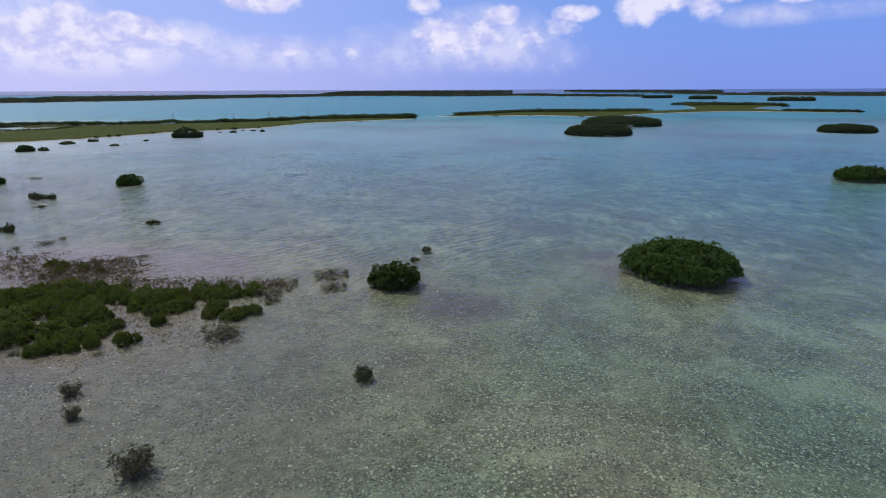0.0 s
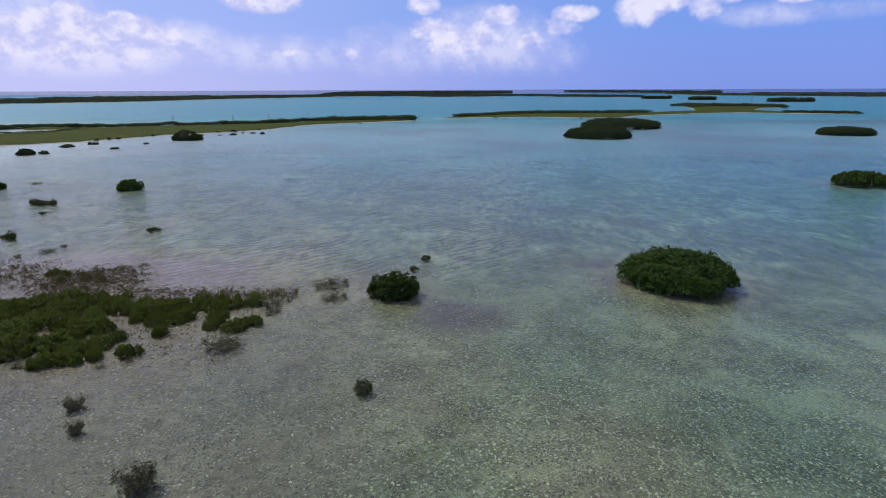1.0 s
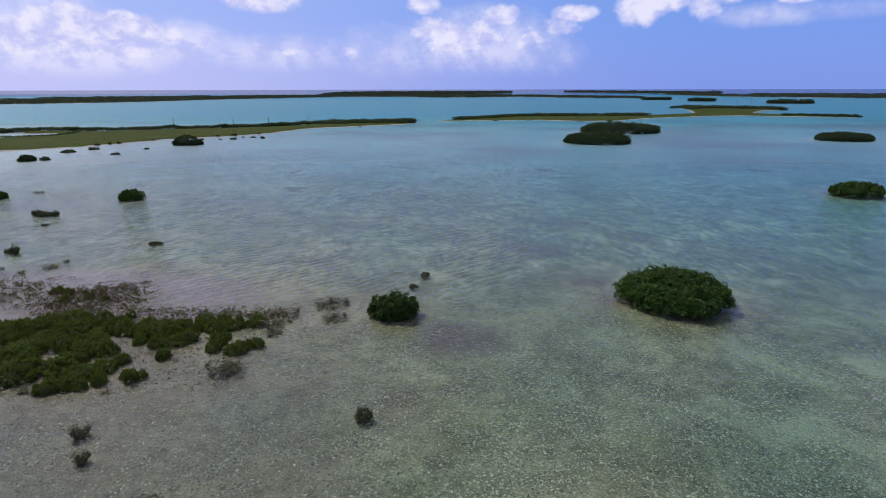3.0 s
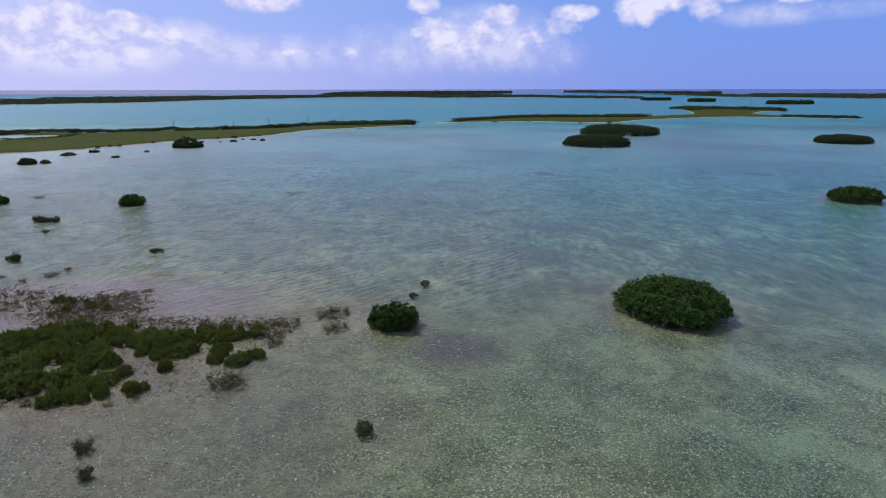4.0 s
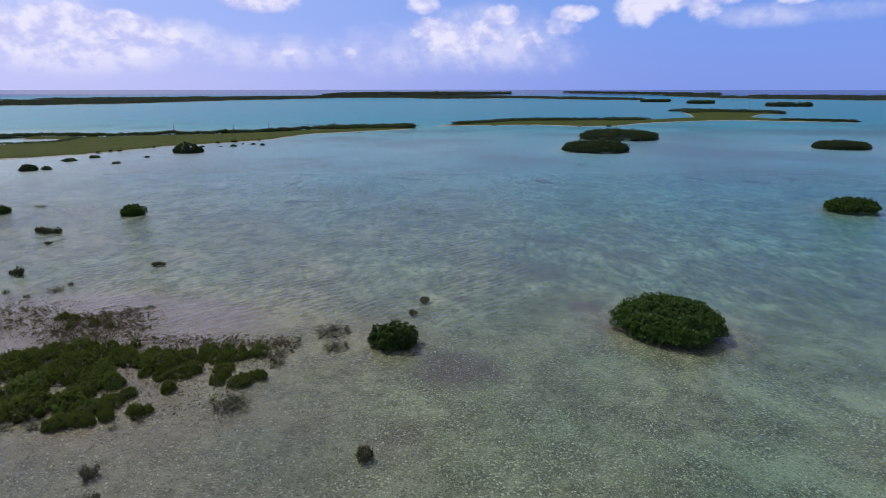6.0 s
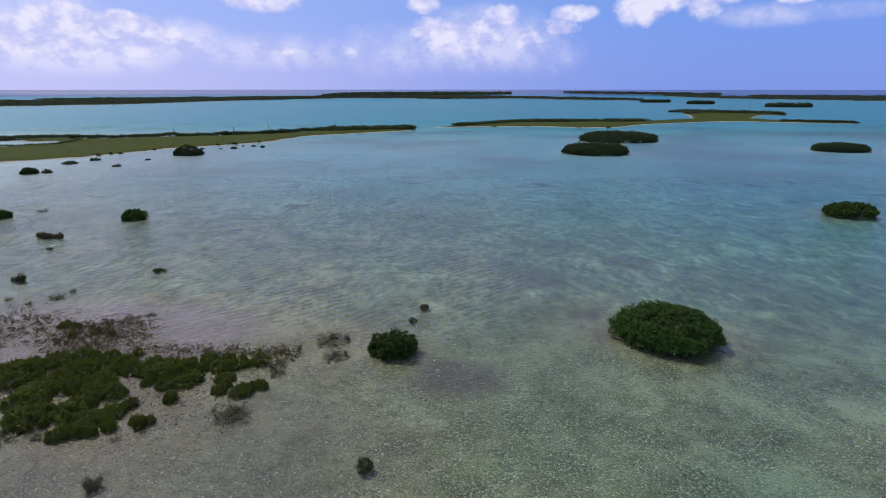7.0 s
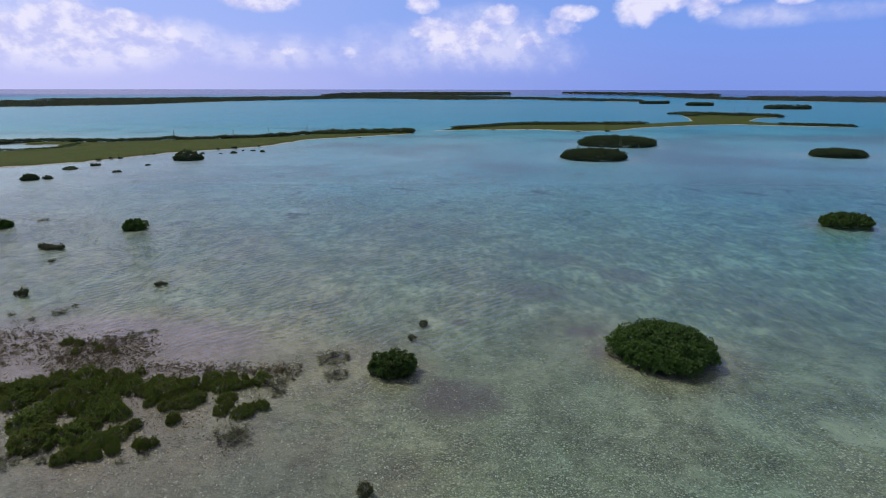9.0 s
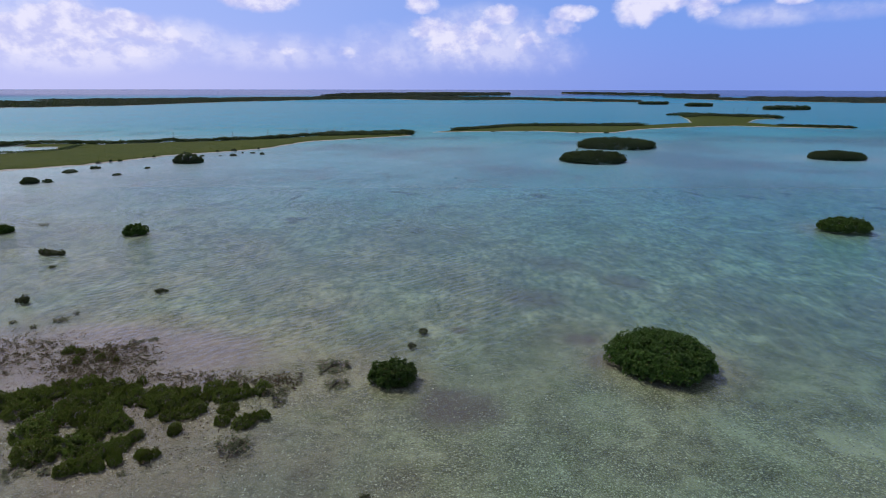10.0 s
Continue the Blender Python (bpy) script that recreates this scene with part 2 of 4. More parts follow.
    # pinkish mud, with the violet of the mirrored sky mixed into its colour
    film = n.mix(n.span(small, 0.4, 0.65), (0.250, 0.198, 0.192, 1), (0.330, 0.292, 0.296, 1))
    film = n.mix(n.math("MULTIPLY", n.span(grit, 0.45, 0.62), 0.5), film, (0.15, 0.115, 0.105, 1))
    mud = n.mix(n.math("MULTIPLY", shoal, 0.66), mud, film)
    # seagrass beds in the deeper water
    deep = n.span(n.math("ADD", y, n.math("MULTIPLY", x, 0.9)), 20.0, 48.0)
    beds = n.span(n.noise(n.scaled(place, 1, 0.5, 1, 10), 0.50, 5.0, 0.62, 0.6), 0.46, 0.60)
    near_end = n.span(y, 120.0, 70.0)
    mud = n.mix(n.math("MULTIPLY", n.math("MULTIPLY", beds, deep), n.math("MULTIPLY", near_end, 0.30)), mud, (0.065, 0.078, 0.058, 1))
    # sand far out, the water's turquoise put into its colour, with broad weed beds
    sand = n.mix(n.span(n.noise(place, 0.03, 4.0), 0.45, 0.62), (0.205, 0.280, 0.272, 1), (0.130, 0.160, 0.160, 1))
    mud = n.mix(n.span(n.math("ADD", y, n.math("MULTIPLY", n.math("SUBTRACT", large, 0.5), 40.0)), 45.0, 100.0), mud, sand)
    # mottled turf in the middle distance
    mottle = n.math("MULTIPLY", n.span(n.noise(n.scaled(place, 1.0, 0.42, 1, -12, (11.0, 5.0, 0.0)), 0.95, 5.0, 0.62, 0.5), 0.46, 0.62), n.span(n.noise(place, 0.075, 3.0), 0.36, 0.58, 0.35, 1.0))
    mud = n.mix(n.math("MULTIPLY", mottle, n.math("MULTIPLY", n.span(n.math("ADD", y, n.math("MULTIPLY", x, 0.5)), 24.0, 42.0), n.span(y, 150.0, 90.0, 0.0, 0.48))), mud, (0.075, 0.095, 0.080, 1))
    # fine bed mottle whose light and dark stand in for ripples on the water
    ripple_fleck = n.noise(n.scaled(place, 1.0, 0.38, 1, -8, (3.0, 9.0, 0.0)), 2.4, 4.0, 0.7)
    mud = n.mix(n.math("MULTIPLY", n.span(y, 22.0, 34.0), n.span(y, 150.0, 80.0)), mud, n.mix(1.0, mud, n.mix(n.span(ripple_fleck, 0.36, 0.64), (1.24, 1.22, 1.24, 1), (0.66, 0.74, 0.84, 1)), "MULTIPLY"))
    # bright bare lagoon sand behind the marsh banks, coloured with the water's turquoise
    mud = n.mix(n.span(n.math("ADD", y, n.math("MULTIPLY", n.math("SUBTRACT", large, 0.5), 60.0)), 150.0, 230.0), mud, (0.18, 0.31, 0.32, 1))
    clumps = n.span(n.noise(n.scaled(place, 0.8, 0.6, 1, 8), 0.26, 4.0, 0.5, 0.3), 0.62, 0.69)
    mud = n.mix(n.math("MULTIPLY", n.math("MULTIPLY", clumps, n.span(y, 35.0, 60.0)), n.span(y, 160.0, 120.0, 0.0, 0.8)), mud, (0.05, 0.06, 0.045, 1))
    # deep floor beyond the cays, the open sea's dark blue painted into it
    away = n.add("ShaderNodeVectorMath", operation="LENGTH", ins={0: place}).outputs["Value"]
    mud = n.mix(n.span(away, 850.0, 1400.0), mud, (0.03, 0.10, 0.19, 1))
    # dark beds of turf algae, and dark brown patches beside the bushes
    for sx, sy, wide, share in ((0.9, 21.5, 2.5, 0.8), (7.6, 28.3, 1.3, 0.7), (1.1, 29.6, 0.7, 0.6), (8.3, 25.6, 1.3, 0.6), (-2.6, 24.6, 1.5, 0.35), (13.3, 38.5, 2.4, 0.55), (6.0, 35.0, 2.8, 0.5), (9.0, 43.0, 3.2, 0.45)):
        px = n.math("DIVIDE", n.math("SUBTRACT", x, sx), wide)
        py = n.math("DIVIDE", n.math("SUBTRACT", y, sy), wide * 0.88)
        spot = n.math("ADD", n.math("MULTIPLY", px, px), n.math("MULTIPLY", py, py))
        spot = n.span(n.math("ADD", spot, n.math("MULTIPLY", n.math("SUBTRACT", small, 0.5), 1.3)), 1.0, 0.1)
        mud = n.mix(n.math("MULTIPLY", spot, share), mud, (0.105, 0.080, 0.070, 1))
    bump = n.add("ShaderNodeBump", ins={"Strength": 0.8, "Distance": 0.05, "Height": n.math("ADD", n.math("ADD", small, n.math("MULTIPLY", grit, 0.5)), n.math("MULTIPLY", cells.outputs["Distance"], n.math("MULTIPLY", strewn, -0.9)))})
    finish(n, n.add("ShaderNodeBsdfPrincipled", ins={"Base Color": mud, "Roughness": 0.9, "Specular IOR Level": 0.1, "Normal": bump.outputs[0]}).outputs[0])
    return m


def water_material():
    """Clear lagoon water: a rippled mirror over a layer that takes the red out of the light, more where it is deeper."""
    m, n = material("lagoon_water")
    place = n.add("ShaderNodeNewGeometry").outputs["Position"]
    sep = n.add("ShaderNodeSeparateXYZ", ins={0: place})
    easting, northing = sep.outputs[0], sep.outputs[1]
    depth = n.add("ShaderNodeAttribute", attribute_name="depth").outputs["Fac"]
    tint = n.add("ShaderNodeCombineColor", ins={k: n.math("POWER", math.exp(-c), depth) for k, c in (("Red", 0.60), ("Green", 0.095), ("Blue", 0.035))})
    ripple = n.add("ShaderNodeTexWave", wave_type="BANDS", bands_direction="X", ins={
        "Vector": n.scaled(place, 1, 1, 1, 49), "Scale": 0.56, "Distortion": 10.0, "Detail": 3.0, "Detail Scale": 0.7, "Detail Roughness": 0.6}).outputs["Fac"]
    chop = n.noise(n.scaled(place, 1.0, 0.45, 1, 49), 2.6, 4.0, 0.6)
    swell = n.noise(n.scaled(place, 1.0, 0.5, 1, 49), 0.5, 3.0, 0.55)
    gust = n.span(n.noise(n.scaled(place, 0.6, 1, 1, 10), 0.05, 4.0, 0.6), 0.35, 0.65, 0.75, 1.0)
    spark = n.noise(n.scaled(place, 1.0, 0.6, 1, 35), 9.0, 3.0, 0.6)
    height = n.math("ADD", n.math("ADD", n.math("MULTIPLY", n.math("MULTIPLY", ripple, n.math("MULTIPLY", n.span(n.noise(place, 0.09, 3.0), 0.38, 0.56), n.span(easting, 9.0, 1.0, 0.15, 1.0))), n.span(northing, 19.0, 26.0, 0.08, 0.42)), n.math("MULTIPLY", chop, 0.9)), n.math("ADD", n.math("MULTIPLY", swell, 0.12), n.math("MULTIPLY", spark, 0.26)))
    bump = n.add("ShaderNodeBump", ins={"Strength": n.math("MULTIPLY", gust, n.math("SUBTRACT", n.span(northing, 40.0, 150.0, 1.0, 0.22), n.span(northing, 300.0, 900.0, 0.0, 0.19))), "Distance": 0.085, "Height": height})
    fresnel = n.add("ShaderNodeFresnel", ins={"IOR": 1.33, "Normal": bump.outputs[0]}).outputs[0]
    gloss = n.add("ShaderNodeBsdfGlossy", ins={"Color": (0.95, 0.95, 0.95, 1), "Roughness": n.math("SUBTRACT", n.span(northing, 20.0, 100.0, 0.10, 0.32), n.span(northing, 400.0, 900.0, 0.0, 0.24)), "Normal": bump.outputs[0]})
    clear = n.add("ShaderNodeBsdfTransparent", ins={"Color": tint.outputs[0]})
    share = n.math("SUBTRACT", n.span(northing, 18.0, 100.0, 0.85, 0.56), n.span(northing, 95.0, 175.0, 0.0, 0.30))
    share = n.math("ADD", share, n.span(northing, 650.0, 1300.0, 0.0, 0.36))
    mirror = n.math("MINIMUM", n.math("MULTIPLY", fresnel, share), 0.6)
    finish(n, n.add("ShaderNodeMixShader", ins={0: mirror, 1: clear.outputs[0], 2: gloss.outputs[0]}).outputs[0])
    return m


def land_material(name, low, high, accent, scale=0.35, beach=0.09):
    m, n = material(name)
    place = n.add("ShaderNodeNewGeometry").outputs["Position"]
    broad, fine = n.noise(place, scale, 5.0, 0.65), n.noise(place, scale * 9, 4.0, 0.65)
    colour = n.mix(n.span(broad, 0.35, 0.65), (*low, 1), (*high, 1))
    colour = n.mix(n.math("MULTIPLY", n.span(fine, 0.45, 0.7), 0.7), colour, (*accent, 1))
    rise = n.add("ShaderNodeSeparateXYZ", ins={0: place}).outputs[2]
    sand = n.mix(n.span(fine, 0.35, 0.65), (0.28, 0.26, 0.22, 1), (0.44, 0.41, 0.36, 1))
    colour = n.mix(n.span(n.math("ADD", rise, n.math("MULTIPLY", n.math("SUBTRACT", broad, 0.5), 0.25)), beach, beach + 0.06), sand, colour)
    bump = n.add("ShaderNodeBump", ins={"Strength": 0.9, "Distance": 0.25, "Height": fine})
    finish(n, n.add("ShaderNodeBsdfPrincipled", ins={"Base Color": colour, "Roughness": 0.9, "Specular IOR Level": 0.1, "Normal": bump.outputs[0]}).outputs[0])
    return m


SEABED, WATER = seabed_material(), water_material()
MARSH = land_material("marsh_turf", (0.044, 0.068, 0.008), (0.064, 0.082, 0.012), (0.052, 0.054, 0.012))
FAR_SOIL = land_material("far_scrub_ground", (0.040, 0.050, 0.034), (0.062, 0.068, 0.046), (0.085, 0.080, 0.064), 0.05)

# ---------------------------------------------------------------- helpers


def fade(v, low, high):
    t = np.clip((v - low) / (high - low), 0, 1)
    return t * t * (3 - 2 * t)


def rough_field(x, y, size, seed):
    """A cheap smooth noise from a few crossed waves, about -1 to 1."""
    rng = np.random.default_rng(seed)
    total = np.zeros_like(np.asarray(x, float))
    for _ in range(9):
        a, f, p = rng.uniform(0, 2 * math.pi), rng.uniform(0.6, 1.9) / size, rng.uniform(0, 6.28)
        total += np.sin((np.cos(a) * x + np.sin(a) * y) * f * 2 * math.pi + p)
    return total / 4.2


def mesh_from(name, verts, faces, mats, slots=None, smooth=False):
    me = bpy.data.meshes.new(name)
    me.from_pydata([tuple(v) for v in verts] if not isinstance(verts, np.ndarray) else verts.tolist(), [], faces if isinstance(faces, list) else faces.tolist())
    for m in mats:
        me.materials.append(m)
    if slots is not None:
        me.polygons.foreach_set("material_index", np.asarray(slots, dtype=np.int32))
    if smooth:
        me.polygons.foreach_set("use_smooth", np.ones(len(me.polygons), dtype=bool))
    me.update()
    return me


def part(name, me, parent, label=""):
    ob = new(name, me)
    ob.parent = parent
    return tagged(ob, label) if label else ob


BANKS = [(10.75, 25.4, 2.6, 2.5), (-1.95, 23.5, 1.1, 1.0), (37.9, 53.2, 3.0, 2.4), (27.7, 106, 6, 5), (39.4, 132, 8.5, 6.5), (75.6, 110.6, 7, 4.5), (-27.3, 51, 1.2, 1.0), (-44.6, 103, 2.8, 2.2)]


def seabed_depth(x, y):
    """Depth of the water in metres: a shoal round the thicket, a flat that deepens to the right and outwards."""
    d = 0.20 + 0.009 * np.clip(x + 4, 0, 40) + 0.8 * fade(y + 0.35 * x, 24, 85) + 1.6 * fade(y, 140, 235) + 5 * fade(np.hypot(x, y), 850, 1500)
    d = d + 0.07 * rough_field(x, y, 9, 3) + 0.15 * fade(y, 40, 80) * rough_field(x, y, 45, 4)
    shoal = 1 - ((x + 17) / 14) ** 2 - ((y - 23.5) / 7.5) ** 2 + 0.25 * rough_field(x, y, 6, 5)
    d = d * (1 - 0.86 * fade(shoal, -0.7, 0.55))
    for cx, cy, ra, rb in BANKS:
        q = np.sqrt(((x - cx) / ra) ** 2 + ((y - cy) / rb) ** 2)
        d = d * (1 - 0.8 * (1 - fade(q, 0.7, 2.1)))
    left = fade(-x - 0.35 * (y - 30), 12, 45) * fade(y, 30, 45) * (1 - fade(y, 100, 130))
    return np.maximum(d * (1 - 0.55 * left), 0.03)


def seabed_level(x, y):
    """Height of the seabed as it looks through the surface: refraction lifts it, more the flatter it is looked at from the flat."""
    return -np.maximum(seabed_depth(x, y) * (0.72 - 0.62 * fade(np.hypot(x, y), 25, 120)), 0.025)


def disc(rings, spokes):
    """A flat round sheet whose rings widen towards the horizon."""
    radii = np.concatenate([np.linspace(1.5, 45, 70), np.geomspace(46, 4990, rings)])
    ang = np.linspace(0, 2 * math.pi, spokes, endpoint=False)
    x = np.concatenate([[0], (radii[:, None] * np.cos(ang)).ravel()])
    y = np.concatenate([[0], (radii[:, None] * np.sin(ang)).ravel()])
    faces = [(0, 1 + i, 1 + (i + 1) % spokes) for i in range(spokes)]
    i, j = np.meshgrid(np.arange(len(radii) - 1), np.arange(spokes), indexing="ij")
    a, b = 1 + i * spokes + j, 1 + i * spokes + (j + 1) % spokes
    faces += np.stack([a, a + spokes, b + spokes, b], -1).reshape(-1, 4).tolist()
    return x, y, faces


# ---------------------------------------------------------------- seabed and water
bx, by, disc_faces = disc(110, 300)
bed_depth = seabed_depth(bx, by)
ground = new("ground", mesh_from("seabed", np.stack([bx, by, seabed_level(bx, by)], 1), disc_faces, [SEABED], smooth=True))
tagged(ground, "pale lime mud seabed with algae films and shell grit", "seabed", kind="structure")

water_mesh = mesh_from("water", np.stack([bx, by, 0 * bx], 1), disc_faces, [WATER], smooth=True)
water_mesh.attributes.new("depth", "FLOAT", "POINT").data.foreach_set("value", bed_depth.astype(np.float32))
water = new("water", water_mesh)
tagged(water, "clear shallow turquoise lagoon water with wind ripples", "water", kind="structure")

# ---------------------------------------------------------------- land


def inside_distance(px, py, poly):
    """Signed distance to a closed outline, positive inside."""
    poly = np.asarray(poly, float)
    best, inside = np.full(px.shape, 1e9), np.zeros(px.shape, bool)
    for (x0, y0), (x1, y1) in zip(poly, np.roll(poly, -1, 0)):
        ex, ey = x1 - x0, y1 - y0
        t = np.clip(((px - x0) * ex + (py - y0) * ey) / (ex * ex + ey * ey), 0, 1)
        best = np.minimum(best, np.hypot(px - x0 - t * ex, py - y0 - t * ey))
        with np.errstate(divide="ignore", invalid="ignore"):
            inside ^= ((y0 > py) != (y1 > py)) & (px < ex * (py - y0) / (ey if ey else 1e-9) + x0)
    return np.where(inside, best, -best)


def land_height(px, py, outline, pond, top, edge, seed):
    d = inside_distance(px, py, outline) + edge * rough_field(px, py, 7 * edge, seed) + 0.5 * edge * rough_field(px, py, 2.3 * edge, seed + 1)
    z = top * (1 - np.exp(-np.maximum(d, 0) * 0.9)) + np.minimum(d, 0) * 0.25 - 0.02
    if pond:
        cx, cy, rx, ry = pond
        q = 1 - ((px - cx) / rx) ** 2 - ((py - cy) / ry) ** 2 + 0.35 * rough_field(px, py, 9, seed + 2)
        z = z - (top + 0.35) * fade(q, -0.05, 0.15)
    return z + 0.05 * top * rough_field(px, py, 3, seed + 3)


def land(name, outline, step, mats, label, top=0.45, edge=0.45, pond=None, seed=1):
    """A low bank, one sheet with a ragged shore; below the waterline it dives under the seabed."""
    o = np.asarray(outline, float)
    gx = np.arange(o[:, 0].min() - 4 * step, o[:, 0].max() + 4 * step, step)
    gy = np.arange(o[:, 1].min() - 4 * step, o[:, 1].max() + 4 * step, step)
    px, py = np.meshgrid(gx, gy, indexing="ij")
    z = land_height(px, py, outline, pond, top, edge, seed)
    a = np.arange(px.size).reshape(px.shape)
    quads = np.stack([a[:-1, :-1], a[1:, :-1], a[1:, 1:], a[:-1, 1:]], -1).reshape(-1, 4)
    zf = z.ravel()[quads]
    quads = quads[zf.max(1) > -0.25]
    used, inverse = np.unique(quads, return_inverse=True)
    verts = np.stack([px.ravel(), py.ravel(), np.maximum(z.ravel(), -0.6)], 1)[used]
    ob = new(name, mesh_from(name, verts, inverse.reshape(-1, 4), mats, None, True))
    return tagged(ob, label, "land", kind="structure")


LEFT_SPIT = [(-118, 50), (-88, 78), (-70, 91.5), (-61, 99), (-53, 113.5), (-44.6, 120.5), (-38.5, 127), (-33.5, 144), (-21, 154), (-9.0, 163.5),
             (-9.0, 173), (-31, 165), (-42, 151), (-55, 144), (-67, 140), (-77, 135), (-92, 136), (-102, 133), (-146, 121)]
RIGHT_SPIT = [(-3.8, 176), (11, 180), (29, 182), (40, 175.5), (51, 176), (65, 191), (80, 200), (92, 206), (104, 209.5), (119, 201), (138, 195.5),
              (137, 199), (121, 212), (118, 228), (136, 255), (150, 262), (140, 276), (118, 292), (114, 285), (104, 250), (95, 226), (67, 207), (43, 205), (25, 205), (14, 193)]
POND = (-101, 121.5, 22, 10.5)
land("marsh_spit", LEFT_SPIT, 1.2, [MARSH], "low green marsh spit with a thin sandy shore and a pond", pond=POND, seed=11)
land("marsh_islet", RIGHT_SPIT, 1.4, [MARSH], "long low green marsh islet with sandy shore", seed=21)
FAR_BELTS = [  # outline, height of the scrub, clumps, seed, pond
    ([(-520, 230), (-287, 384), (-236, 427), (-200, 552), (-122, 702), (-56, 710), (-15, 650), (41, 656), (89, 690), (124, 609), (191, 568), (194, 590), (140, 690), (60, 800), (-60, 860), (-200, 760), (-300, 660), (-520, 480)], 1.8, 7000, 31, (-400, 548, 120, 28)),
]
FAR_BELTS += [
    ([(-190, 905), (-120, 960), (0, 1000), (60, 1040), (136, 1235), (140, 1270), (20, 1330), (-100, 1200)], 3.4, 2600, 32, None),
    ([(302, 1535), (382, 1098), (409, 905), (430, 925), (420, 1130), (345, 1560)], 3.2, 1600, 33, None),
    ([(322, 880), (318, 668), (405, 545), (560, 420), (760, 520), (640, 760), (440, 858), (410, 800), (420, 640), (360, 690), (345, 880)], 2.0, 3600, 34, None),
]
for outline, tall, count, seed, pool in FAR_BELTS:
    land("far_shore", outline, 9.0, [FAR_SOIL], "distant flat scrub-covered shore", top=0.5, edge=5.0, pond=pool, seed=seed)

# ---------------------------------------------------------------- plants


def rosettes(points, normals, leaves, size, rng, spread=0.9, droop=0.0, slim=0.42):
    """Folded leaves round each point: returns verts and faces."""
    k = len(points)
    p = np.repeat(points, leaves, 0)
    nrm = np.repeat(normals, leaves, 0)
    d = rng.normal(0, 1, p.shape)
    d -= nrm * (d * nrm).sum(1)[:, None]                  # across the shoot, then tipped outwards
    d /= np.linalg.norm(d, axis=1)[:, None] + 1e-9
    d = d + nrm * rng.uniform(0.1, 1.1, (len(p), 1)) * (1.6 - spread)
    d[:, 2] += 0.15 - droop
    d /= np.linalg.norm(d, axis=1)[:, None] + 1e-9
    up = nrm + np.array([0, 0, 0.45]) + rng.normal(0, 0.25, p.shape)
    side = np.cross(d, up)
    side /= np.linalg.norm(side, axis=1)[:, None] + 1e-9
    face = np.cross(side, d)
    length = (size * rng.uniform(0.65, 1.25, k * leaves))[:, None]
    base = p + d * length * rng.uniform(0.0, 0.35, (k * leaves, 1))
    mid = base + d * length * 0.5
    lift = face * length * 0.10
    verts = np.stack([base, mid + side * length * slim * 0.5 + lift, base + d * length - lift * 0.6, mid - side * length * slim * 0.5 + lift], 1).reshape(-1, 3)
    i = np.arange(k * leaves)[:, None] * 4
    return verts, np.concatenate([i + np.array([[0, 1, 2]]), i + np.array([[0, 2, 3]])], 1).reshape(-1, 3)


